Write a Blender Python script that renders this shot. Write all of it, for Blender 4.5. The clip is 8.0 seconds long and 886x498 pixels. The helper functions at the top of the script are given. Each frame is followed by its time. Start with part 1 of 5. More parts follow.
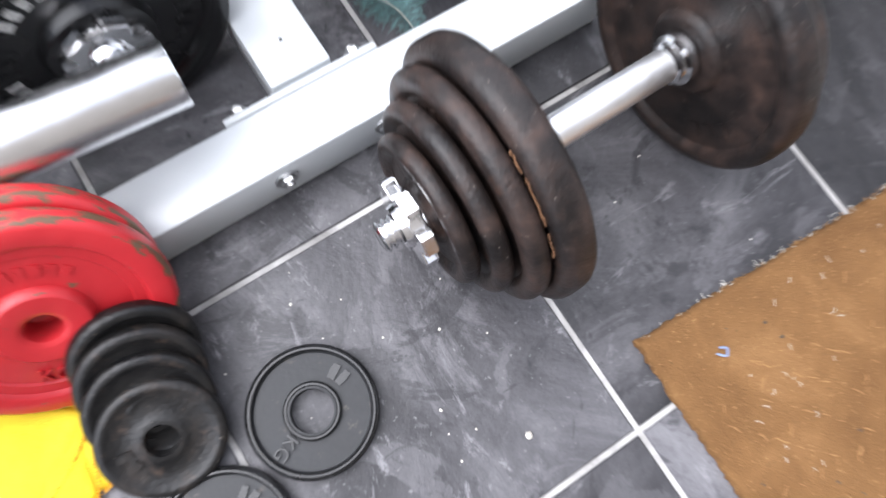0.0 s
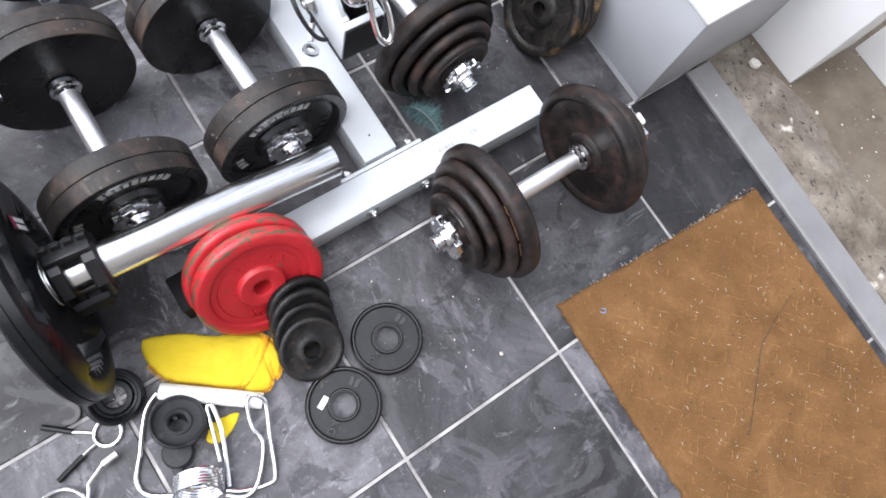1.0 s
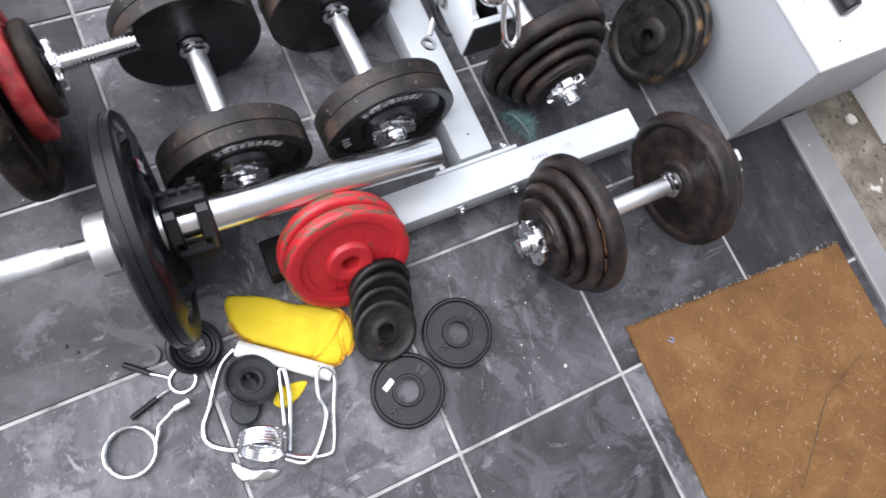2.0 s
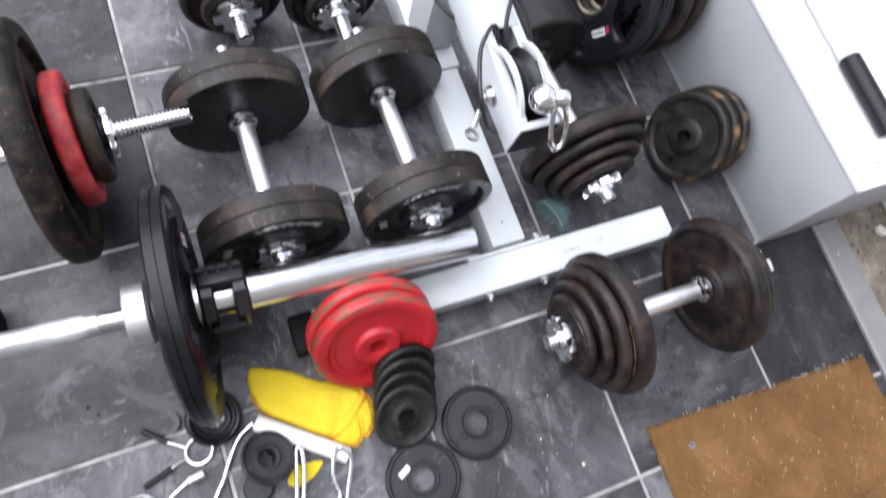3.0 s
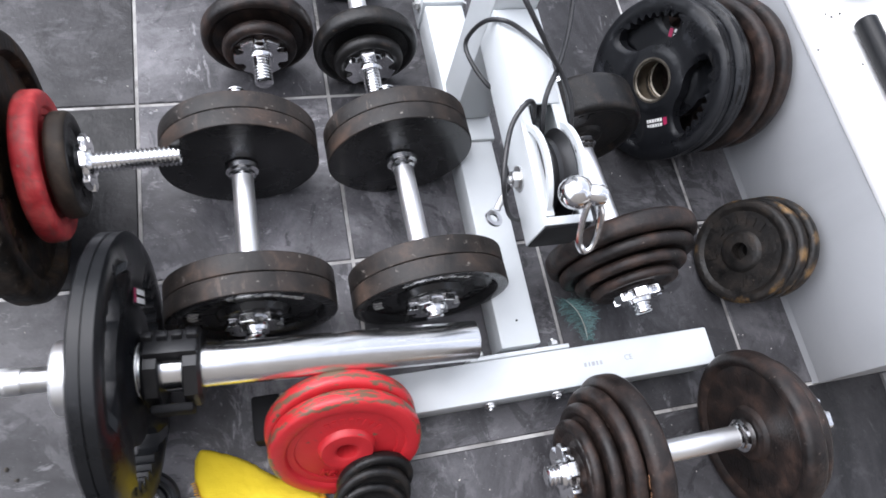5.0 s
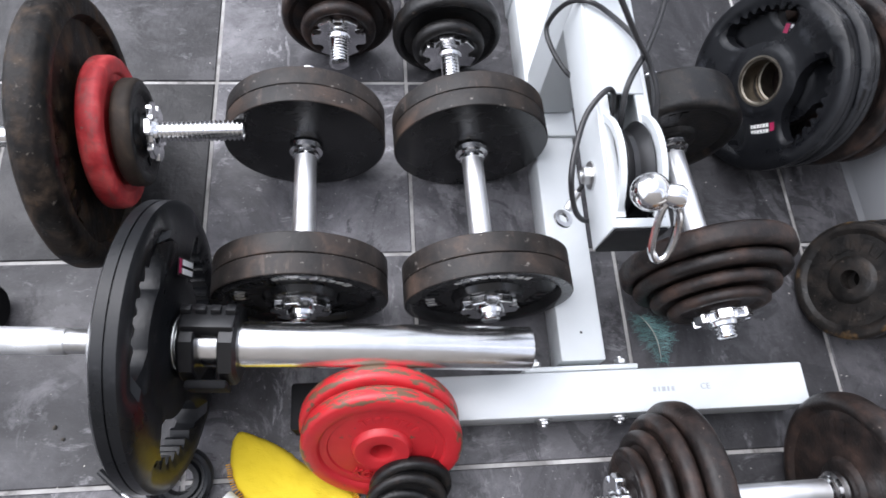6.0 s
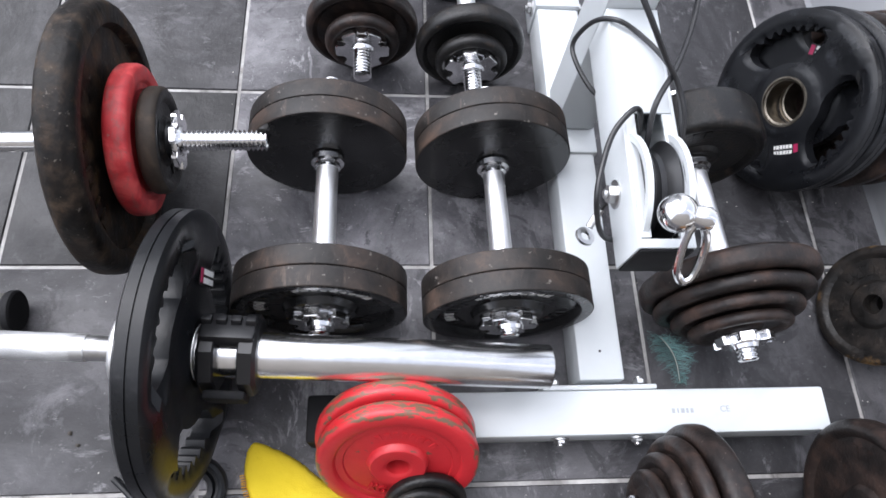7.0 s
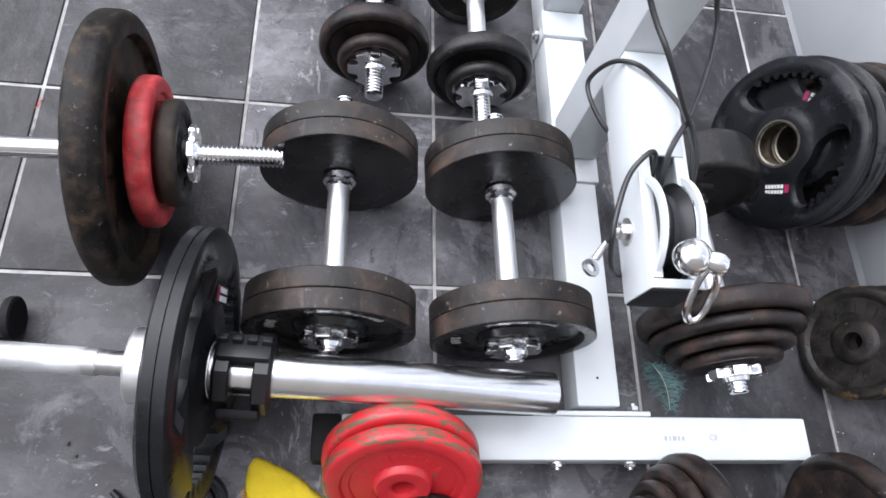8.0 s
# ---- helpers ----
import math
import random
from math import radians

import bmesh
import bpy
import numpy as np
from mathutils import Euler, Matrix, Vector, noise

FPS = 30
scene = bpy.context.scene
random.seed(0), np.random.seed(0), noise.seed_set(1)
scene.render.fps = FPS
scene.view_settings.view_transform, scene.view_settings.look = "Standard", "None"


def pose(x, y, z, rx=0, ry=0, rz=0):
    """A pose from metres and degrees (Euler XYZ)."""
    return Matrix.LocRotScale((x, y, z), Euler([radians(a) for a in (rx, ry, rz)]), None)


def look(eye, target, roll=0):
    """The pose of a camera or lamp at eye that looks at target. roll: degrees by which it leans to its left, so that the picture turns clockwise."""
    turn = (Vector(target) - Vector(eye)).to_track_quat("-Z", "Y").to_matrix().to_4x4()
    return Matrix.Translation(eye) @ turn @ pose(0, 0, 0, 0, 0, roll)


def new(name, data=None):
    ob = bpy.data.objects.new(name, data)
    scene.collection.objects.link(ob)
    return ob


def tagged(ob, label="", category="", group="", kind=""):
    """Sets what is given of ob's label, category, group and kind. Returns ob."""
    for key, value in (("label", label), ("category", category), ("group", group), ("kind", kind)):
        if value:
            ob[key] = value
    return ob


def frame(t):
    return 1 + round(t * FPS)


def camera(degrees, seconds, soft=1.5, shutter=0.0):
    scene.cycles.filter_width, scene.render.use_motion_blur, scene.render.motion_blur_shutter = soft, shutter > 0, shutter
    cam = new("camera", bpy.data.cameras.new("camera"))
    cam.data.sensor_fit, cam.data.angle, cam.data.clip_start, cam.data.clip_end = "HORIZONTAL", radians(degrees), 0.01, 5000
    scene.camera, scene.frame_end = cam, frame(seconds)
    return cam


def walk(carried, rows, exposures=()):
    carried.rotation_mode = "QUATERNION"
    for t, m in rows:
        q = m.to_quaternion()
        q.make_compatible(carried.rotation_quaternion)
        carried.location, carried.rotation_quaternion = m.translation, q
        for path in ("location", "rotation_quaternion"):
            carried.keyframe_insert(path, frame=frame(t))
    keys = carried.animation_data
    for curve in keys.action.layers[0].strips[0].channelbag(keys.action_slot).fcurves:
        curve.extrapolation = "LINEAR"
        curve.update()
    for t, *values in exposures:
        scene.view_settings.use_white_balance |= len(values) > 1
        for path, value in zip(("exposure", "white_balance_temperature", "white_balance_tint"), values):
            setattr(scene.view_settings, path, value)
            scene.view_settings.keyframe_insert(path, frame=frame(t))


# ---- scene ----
cam = camera(68.3, 8.0, soft=1.6, shutter=0.4)
PATH = [
    (0, (0.13, -0.475, 0.584), (0.505, -0.126, -1.348), 14.5),
    (0.2, (0.11, -0.481, 0.69), (0.51, -0.16, -1.245), 18.2),
    (0.3, (0.092, -0.489, 0.733), (0.525, -0.166, -1.193), 20.0),
    (0.5, (0.039, -0.494, 0.861), (0.528, -0.217, -1.061), 27.2),
    (0.7, (-0.046, -0.504, 0.993), (0.529, -0.237, -0.903), 31.9),
    (1, (-0.092, -0.505, 1.025), (0.503, -0.227, -0.864), 32.8),
    (1.5, (-0.146, -0.49, 1.019), (0.451, -0.197, -0.867), 35.0),
    (1.7, (-0.163, -0.496, 1.018), (0.407, -0.165, -0.87), 33.4),
    (2.8, (-0.203, -0.441, 1.035), (0.311, -0.032, -0.854), 33.2),
    (3, (-0.195, -0.416, 1.037), (0.367, 0.072, -0.819), 31.0),
    (3.5, (-0.211, -0.37, 1.001), (0.378, 0.248, -0.808), 27.9),
    (4, (-0.207, -0.359, 1.004), (0.353, 0.307, -0.797), 26.6),
    (4.2, (-0.213, -0.356, 1.004), (0.333, 0.324, -0.796), 26.0),
    (5.3, (-0.059, -0.349, 0.913), (0.344, 0.347, -0.918), 23.4),
    (5.5, (-0.047, -0.347, 0.905), (0.269, 0.366, -0.937), 18.8),
    (6, (-0.051, -0.351, 0.886), (0.146, 0.393, -0.961), 12.4),
    (6.5, (-0.056, -0.346, 0.881), (0.079, 0.417, -0.963), 8.8),
    (7, (-0.067, -0.343, 0.884), (0.108, 0.428, -0.952), 11.9),
    (7.5, (-0.096, -0.339, 0.894), (0.144, 0.437, -0.934), 16.9),
    (8, (-0.128, -0.319, 0.904), (0.157, 0.45, -0.92), 21.4),
]
walk(cam, [(t, look(eye, target, roll)) for t, eye, target, roll in PATH], [(0.0, 1.93, 6100, 13), (0.5, 1.72, 6100, 13), (1.2, 1.44, 6100, 13), (3.0, 1.36, 6100, 13), (8.0, 1.42, 6100, 13)])


# ---- light ----
world = bpy.data.worlds.new("sky")
scene.world = world
world.use_nodes = True
wn = world.node_tree
sky = wn.nodes.new("ShaderNodeTexSky")
sky.sky_type = "NISHITA"
sky.sun_disc = False
sky.sun_elevation, sky.sun_rotation = radians(59), radians(-50)
sky.air_density, sky.dust_density = 1.0, 2.0
soft_sky = wn.nodes.new("ShaderNodeHueSaturation")
soft_sky.inputs["Saturation"].default_value = 0.25
wn.links.new(sky.outputs[0], soft_sky.inputs["Color"])
wn.links.new(soft_sky.outputs[0], wn.nodes["Background"].inputs["Color"])
wn.nodes["Background"].inputs["Strength"].default_value = 0.15
sun = new("sun", bpy.data.lights.new("sun", "SUN"))
sun.data.energy, sun.data.angle, sun.data.color = 1.4, radians(85), (1.0, 0.98, 0.95)
sun.matrix_world = look((-1.2, 1.0, 2.6), (0, 0, 0))


# ---- materials ----
def ramp_node(nt, stops):
    r = nt.nodes.new("ShaderNodeValToRGB")
    while len(r.color_ramp.elements) < len(stops):
        r.color_ramp.elements.new(0.5)
    for e, (p, c) in zip(r.color_ramp.elements, stops):
        e.position, e.color = p, (*c, 1)
    return r


def material(name, stops, scale=8, rough=(0.5, 0.6), metal=0.0, bump=0.2, bump_scale=120, detail=6, spec=0.5, shift=0.0,
             second=None, grain=0.003, distort=0.6, ring=None, stretch=(1, 1, 1), specks=None):
    """A surface with cloudy colour at one scale, a second wear colour at another, and fine relief."""
    m = bpy.data.materials.new(name)
    m.use_nodes = True
    nt = m.node_tree
    b = nt.nodes["Principled BSDF"]
    co = nt.nodes.new("ShaderNodeTexCoord")
    info = nt.nodes.new("ShaderNodeObjectInfo")
    add = nt.nodes.new("ShaderNodeVectorMath")
    add.operation = "MULTIPLY_ADD"
    nt.links.new(info.outputs["Random"], add.inputs[0])
    add.inputs[1].default_value = (13.1, 7.3, 5.7)
    nt.links.new(co.outputs["Object"], add.inputs[2])
    n1 = nt.nodes.new("ShaderNodeTexNoise")
    n1.inputs["Scale"].default_value, n1.inputs["Detail"].default_value = scale, detail
    n1.inputs["Roughness"].default_value, n1.inputs["Distortion"].default_value = 0.62, distort
    nt.links.new(add.outputs[0], n1.inputs["Vector"])
    r = ramp_node(nt, stops)
    nt.links.new(n1.outputs["Fac"], r.inputs["Fac"])
    colour = r.outputs["Color"]
    n2 = nt.nodes.new("ShaderNodeTexNoise")
    n2.inputs["Scale"].default_value, n2.inputs["Detail"].default_value = bump_scale, 5
    nt.links.new(add.outputs[0], n2.inputs["Vector"])
    height = n2.outputs["Fac"]
    if second:
        wear_scale, low, high, wear = second
        n3 = nt.nodes.new("ShaderNodeTexNoise")
        n3.inputs["Scale"].default_value, n3.inputs["Detail"].default_value, n3.inputs["Roughness"].default_value = wear_scale, 8, 0.68
        wide = nt.nodes.new("ShaderNodeVectorMath")
        wide.operation = "MULTIPLY"
        wide.inputs[1].default_value = stretch
        nt.links.new(add.outputs[0], wide.inputs[0])
        nt.links.new(wide.outputs[0], n3.inputs["Vector"])
        worn = n3.outputs["Fac"]
        if ring:                                     # wear that gathers towards the rim of a round thing
            flat = nt.nodes.new("ShaderNodeVectorMath")
            flat.operation = "MULTIPLY"
            flat.inputs[1].default_value = (0, 1, 1)
            far = nt.nodes.new("ShaderNodeVectorMath")
            far.operation = "LENGTH"
            out = nt.nodes.new("ShaderNodeMapRange")
            out.inputs["From Min"].default_value, out.inputs["From Max"].default_value, out.inputs["To Max"].default_value = ring
            both = nt.nodes.new("ShaderNodeMath")
            nt.links.new(co.outputs["Object"], flat.inputs[0])
            nt.links.new(flat.outputs[0], far.inputs[0])
            nt.links.new(far.outputs["Value"], out.inputs["Value"])
            nt.links.new(out.outputs[0], both.inputs[0])
            nt.links.new(worn, both.inputs[1])
            worn = both.outputs[0]
        mask = nt.nodes.new("ShaderNodeMapRange")
        mask.inputs["From Min"].default_value, mask.inputs["From Max"].default_value = low, high
        nt.links.new(worn, mask.inputs["Value"])
        mix = nt.nodes.new("ShaderNodeMix")
        mix.data_type = "RGBA"
        nt.links.new(mask.outputs[0], mix.inputs[0])
        nt.links.new(colour, mix.inputs[6])
        mix.inputs[7].default_value = (*wear, 1)
        colour = mix.outputs[2]
    if specks:
        speck_scale, low, high, tint = specks
        n4 = nt.nodes.new("ShaderNodeTexNoise")
        n4.inputs["Scale"].default_value, n4.inputs["Detail"].default_value, n4.inputs["Roughness"].default_value = speck_scale, 4, 0.7
        nt.links.new(add.outputs[0], n4.inputs["Vector"])
        dots = nt.nodes.new("ShaderNodeMapRange")
        dots.inputs["From Min"].default_value, dots.inputs["From Max"].default_value = low, high
        nt.links.new(n4.outputs["Fac"], dots.inputs["Value"])
        mix2 = nt.nodes.new("ShaderNodeMix")
        mix2.data_type = "RGBA"
        nt.links.new(dots.outputs[0], mix2.inputs[0])
        nt.links.new(colour, mix2.inputs[6])
        mix2.inputs[7].default_value = (*tint, 1)
        colour = mix2.outputs[2]
    if shift:
        hsv = nt.nodes.new("ShaderNodeHueSaturation")
        mr = nt.nodes.new("ShaderNodeMapRange")
        mr.inputs["To Min"].default_value, mr.inputs["To Max"].default_value = 1 - shift, 1 + shift
        nt.links.new(info.outputs["Random"], mr.inputs["Value"])
        nt.links.new(mr.outputs[0], hsv.inputs["Value"])
        nt.links.new(colour, hsv.inputs["Color"])
        colour = hsv.outputs[0]
    nt.links.new(colour, b.inputs["Base Color"])
    rr = nt.nodes.new("ShaderNodeMapRange")
    rr.inputs["From Min"].default_value, rr.inputs["From Max"].default_value = 0.3, 0.7
    rr.inputs["To Min"].default_value, rr.inputs["To Max"].default_value = rough
    nt.links.new(n1.outputs["Fac"], rr.inputs["Value"])
    nt.links.new(rr.outputs[0], b.inputs["Roughness"])
    b.inputs["Metallic"].default_value = metal
    b.inputs["Specular IOR Level"].default_value = spec
    if bump:
        bp = nt.nodes.new("ShaderNodeBump")
        bp.inputs["Strength"].default_value, bp.inputs["Distance"].default_value = bump, grain
        nt.links.new(height, bp.inputs["Height"])
        nt.links.new(bp.outputs[0], b.inputs["Normal"])
    return m


def slate():
    """Riven slate-effect tile: broad clouds, chalky smears, fine specks and shallow ridges."""
    m = bpy.data.materials.new("slate_tile")
    m.use_nodes = True
    nt = m.node_tree
    b = nt.nodes["Principled BSDF"]
    co = nt.nodes.new("ShaderNodeTexCoord")
    info = nt.nodes.new("ShaderNodeObjectInfo")
    add = nt.nodes.new("ShaderNodeVectorMath")
    add.operation = "MULTIPLY_ADD"
    nt.links.new(info.outputs["Random"], add.inputs[0])
    add.inputs[1].default_value = (23.1, 17.3, 9.7)
    nt.links.new(co.outputs["Object"], add.inputs[2])

    def cloud(scale, detail, rough, distort, stretch=(1, 1, 1)):
        v = nt.nodes.new("ShaderNodeVectorMath")
        v.operation = "MULTIPLY"
        v.inputs[1].default_value = stretch
        nt.links.new(add.outputs[0], v.inputs[0])
        n = nt.nodes.new("ShaderNodeTexNoise")
        n.inputs["Scale"].default_value, n.inputs["Detail"].default_value = scale, detail
        n.inputs["Roughness"].default_value, n.inputs["Distortion"].default_value = rough, distort
        nt.links.new(v.outputs[0], n.inputs["Vector"])
        return n.outputs["Fac"]

    def spread(value, low, high, to0=0.0, to1=1.0):
        r = nt.nodes.new("ShaderNodeMapRange")
        for key, x in (("From Min", low), ("From Max", high), ("To Min", to0), ("To Max", to1)):
            r.inputs[key].default_value = x
        nt.links.new(value, r.inputs["Value"])
        return r.outputs[0]

    def blend(fac, c0, c1):
        x = nt.nodes.new("ShaderNodeMix")
        x.data_type = "RGBA"
        nt.links.new(fac, x.inputs[0])
        for slot, c in ((6, c0), (7, c1)):
            if isinstance(c, tuple):
                x.inputs[slot].default_value = (*c, 1)
            else:
                nt.links.new(c, x.inputs[slot])
        return x.outputs[2]

    big = cloud(6.5, 12, 0.7, 0.7, (1.0, 0.6, 1))
    r = ramp_node(nt, [(0.3, (0.015, 0.0145, 0.016)), (0.43, (0.033, 0.032, 0.035)), (0.56, (0.068, 0.066, 0.071)), (0.72, (0.145, 0.141, 0.149))])
    nt.links.new(big, r.inputs["Fac"])
    smear = spread(cloud(11, 12, 0.74, 0.5, (1.0, 0.45, 1)), 0.56, 0.68, 0.0, 0.85)
    col = blend(smear, r.outputs["Color"], (0.165, 0.16, 0.17))
    flake = spread(cloud(8, 9, 0.66, 1.1), 0.55, 0.585, 0.0, 0.4)
    col = blend(flake, col, (0.125, 0.121, 0.128))
    bare = spread(cloud(10, 10, 0.7, 1.4, (0.7, 1.0, 1)), 0.56, 0.60, 0.0, 0.7)
    col = blend(bare, col, (0.024, 0.0235, 0.026))
    drip = spread(cloud(34, 10, 0.72, 0.6, (1.0, 0.4, 1)), 0.59, 0.66, 0.0, 0.7)
    col = blend(drip, col, (0.21, 0.205, 0.215))
    crack = spread(cloud(38, 6, 0.7, 2.2), 0.485, 0.5)
    crack2 = spread(cloud(38, 6, 0.7, 2.2), 0.515, 0.5)
    vein = nt.nodes.new("ShaderNodeMath")
    vein.operation = "MULTIPLY"
    nt.links.new(crack, vein.inputs[0])
    nt.links.new(crack2, vein.inputs[1])
    col = blend(spread(vein.outputs[0], 0.2, 1.0, 0.0, 0.35), col, (0.02, 0.019, 0.021))
    dark = spread(cloud(17, 9, 0.74, 0.4), 0.57, 0.68, 0.0, 0.75)
    col = blend(dark, col, (0.018, 0.018, 0.02))
    speck = spread(cloud(190, 3, 0.6, 0.0), 0.66, 0.72, 0.0, 0.55)
    col = blend(speck, col, (0.2, 0.2, 0.2))
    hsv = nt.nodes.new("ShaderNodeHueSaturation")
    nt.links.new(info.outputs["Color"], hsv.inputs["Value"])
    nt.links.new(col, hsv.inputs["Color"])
    nt.links.new(hsv.outputs[0], b.inputs["Base Color"])
    b.inputs["Specular IOR Level"].default_value = 0.3
    nt.links.new(spread(cloud(14, 8, 0.7, 1.2), 0.3, 0.7, 0.27, 0.52), b.inputs["Roughness"])
    ridge = nt.nodes.new("ShaderNodeMath")
    ridge.operation = "MULTIPLY_ADD"
    nt.links.new(cloud(20, 9, 0.68, 0.3, (1, 0.8, 1)), ridge.inputs[0])
    ridge.inputs[1].default_value = 1.0
    nt.links.new(spread(cloud(150, 3, 0.6, 0.0), 0, 1, 0, 0.12), ridge.inputs[2])
    bp = nt.nodes.new("ShaderNodeBump")
    bp.inputs["Strength"].default_value, bp.inputs["Distance"].default_value = 0.6, 0.0045
    nt.links.new(ridge.outputs[0], bp.inputs["Height"])
    nt.links.new(bp.outputs[0], b.inputs["Normal"])
    return m


SLATE = slate()
GROUT = material("grout", [(0.32, (0.1, 0.095, 0.09)), (0.43, (0.27, 0.26, 0.25)), (0.7, (0.5, 0.49, 0.475))], scale=16, rough=(0.8, 0.9), bump_scale=300)
IRON = material("rusty_cast_iron", [(0.3, (0.0055, 0.0048, 0.0048)), (0.46, (0.013, 0.0100, 0.0092)), (0.58, (0.028, 0.0185, 0.0155)), (0.72, (0.056, 0.033, 0.025))], scale=30, spec=0.3, distort=0.1,
                rough=(0.32, 0.56), bump=0.42, bump_scale=240, shift=0.2, second=(40, 0.57, 0.8, (0.055, 0.031, 0.023)), grain=0.0018, detail=12, specks=(230, 0.665, 0.72, (0.15, 0.122, 0.105)))
IRON_ORANGE = material("orange_rusted_iron", [(0.3, (0.005, 0.005, 0.005)), (0.48, (0.012, 0.0105, 0.0095)), (0.6, (0.02, 0.0158, 0.013)), (0.75, (0.04, 0.029, 0.021))], scale=40, spec=0.32, distort=0.1,
                       rough=(0.28, 0.62), bump=0.7, bump_scale=190, shift=0.15, second=(26, 0.70, 0.86, (0.19, 0.112, 0.045)), ring=(0.064, 0.082, 0.18), grain=0.0018, detail=12, specks=(230, 0.65, 0.72, (0.13, 0.105, 0.085)))
IRON_BLACK = material("black_cast_iron", [(0.3, (0.004, 0.004, 0.0045)), (0.55, (0.010, 0.0095, 0.0092)), (0.8, (0.03, 0.0235, 0.0195))], scale=34, spec=0.35, distort=0.1,
                      rough=(0.28, 0.5), bump=0.45, bump_scale=260, shift=0.15, second=(55, 0.56, 0.76, (0.055, 0.038, 0.029)), grain=0.0018, detail=11, specks=(200, 0.67, 0.72, (0.11, 0.095, 0.083)))
IRON_RIM = material("worn_plate_rim", [(0.3, (0.0075, 0.007, 0.0068)), (0.45, (0.0165, 0.0142, 0.013)), (0.57, (0.034, 0.0262, 0.0222)), (0.72, (0.08, 0.052, 0.039))], scale=20, spec=0.32, distort=0.4,
                    rough=(0.4, 0.6), bump=0.4, bump_scale=170, second=(60, 0.6, 0.72, (0.085, 0.062, 0.05)), grain=0.0015, detail=12, stretch=(0.3, 1, 1), specks=(105, 0.64, 0.69, (0.15, 0.135, 0.122)))
IRON_WIDE = material("dull_olive_rusted_iron", [(0.36, (0.004, 0.0036, 0.0033)), (0.47, (0.0092, 0.0073, 0.006)), (0.55, (0.021, 0.0152, 0.0112)), (0.68, (0.05, 0.035, 0.0235))], scale=38, distort=0.2, rough=(0.36, 0.62), spec=0.17, bump=0.6, bump_scale=120,
                     second=(36, 0.60, 0.80, (0.058, 0.034, 0.017)), ring=(0.158, 0.142, 0.12), grain=0.0016, detail=12, specks=(120, 0.63, 0.70, (0.11, 0.095, 0.08)))
IRON_TAN = material("tan_worn_iron", [(0.3, (0.015, 0.0115, 0.009)), (0.5, (0.036, 0.027, 0.02)), (0.7, (0.088, 0.063, 0.044))], scale=26, spec=0.3, rough=(0.55, 0.7), bump=0.3, bump_scale=180,
                    second=(50, 0.6, 0.74, (0.03, 0.024, 0.02)), grain=0.0014, detail=10)
GLOSS_BLACK = material("black_plate_enamel", [(0.3, (0.006, 0.006, 0.0065)), (0.7, (0.012, 0.012, 0.0125))], scale=14, rough=(0.2, 0.32), bump=0.12,
                       bump_scale=180, second=(40, 0.68, 0.78, (0.05, 0.042, 0.036)), grain=0.001)
ENAMEL = material("grey_black_enamel", [(0.3, (0.0115, 0.012, 0.013)), (0.7, (0.024, 0.025, 0.027))], scale=20, spec=0.3, rough=(0.38, 0.52), bump=0.3,
                  bump_scale=240, second=(60, 0.6, 0.74, (0.12, 0.1, 0.082)), grain=0.001, ring=(0.049, 0.056, 0.13))
RED = material("chipped_red_paint", [(0.3, (0.40, 0.013, 0.019)), (0.7, (0.56, 0.028, 0.034))], scale=9, rough=(0.3, 0.44), bump=0.25, bump_scale=90,
               second=(30, 0.645, 0.657, (0.125, 0.078, 0.045)), grain=0.0012, ring=(0.080, 0.0925, 0.135), stretch=(5.0, 1, 1), specks=(85, 0.685, 0.70, (0.16, 0.075, 0.05)))
RED_DULL = material("dull_worn_red_paint", [(0.36, (0.36, 0.018, 0.023)), (0.5, (0.5, 0.036, 0.04)), (0.65, (0.62, 0.085, 0.08))], scale=38, rough=(0.42, 0.6), bump=0.3, bump_scale=90,
                    second=(38, 0.60, 0.86, (0.17, 0.085, 0.075)), grain=0.0012, ring=(0.078, 0.0905, 0.10), stretch=(2.2, 1, 1), specks=(130, 0.64, 0.70, (0.24, 0.1, 0.085)))
RUBBER = material("black_rubber", [(0.3, (0.005, 0.0055, 0.0064)), (0.7, (0.011, 0.0116, 0.0132))], scale=12, rough=(0.24, 0.4), bump=0.2, bump_scale=220,
                  second=(24, 0.64, 0.8, (0.03, 0.03, 0.032)), grain=0.001, spec=0.27)
RUBBER_DUSTY = material("dusty_grey_rubber", [(0.3, (0.013, 0.0138, 0.0155)), (0.7, (0.034, 0.0355, 0.039))], scale=30, rough=(0.45, 0.65), bump=0.25, bump_scale=220,
                        second=(40, 0.58, 0.75, (0.085, 0.085, 0.088)), grain=0.001, spec=0.3)
RUBBER_GLOSS = material("glossy_black_rubber", [(0.3, (0.004, 0.0042, 0.0052)), (0.7, (0.011, 0.0118, 0.0142))], scale=11, rough=(0.16, 0.5), bump=0.35, bump_scale=120,
                        second=(22, 0.57, 0.7, (0.045, 0.047, 0.054)), grain=0.0012, spec=0.35, detail=11)
PLASTIC = material("black_plastic", [(0.3, (0.007, 0.007, 0.008)), (0.7, (0.013, 0.013, 0.014))], scale=20, rough=(0.28, 0.4), bump=0.1, bump_scale=300, grain=0.001)
BLACK_MATT = material("dull_black_plastic", [(0.3, (0.006, 0.006, 0.007)), (0.7, (0.012, 0.012, 0.013))], scale=20, rough=(0.6, 0.75), spec=0.2, bump=0.15, bump_scale=250, grain=0.001)
CHROME = material("chrome", [(0.3, (0.78, 0.78, 0.79)), (0.7, (0.86, 0.86, 0.87))], scale=30, rough=(0.09, 0.2), metal=1.0, bump=0.015, bump_scale=200, grain=0.0006)
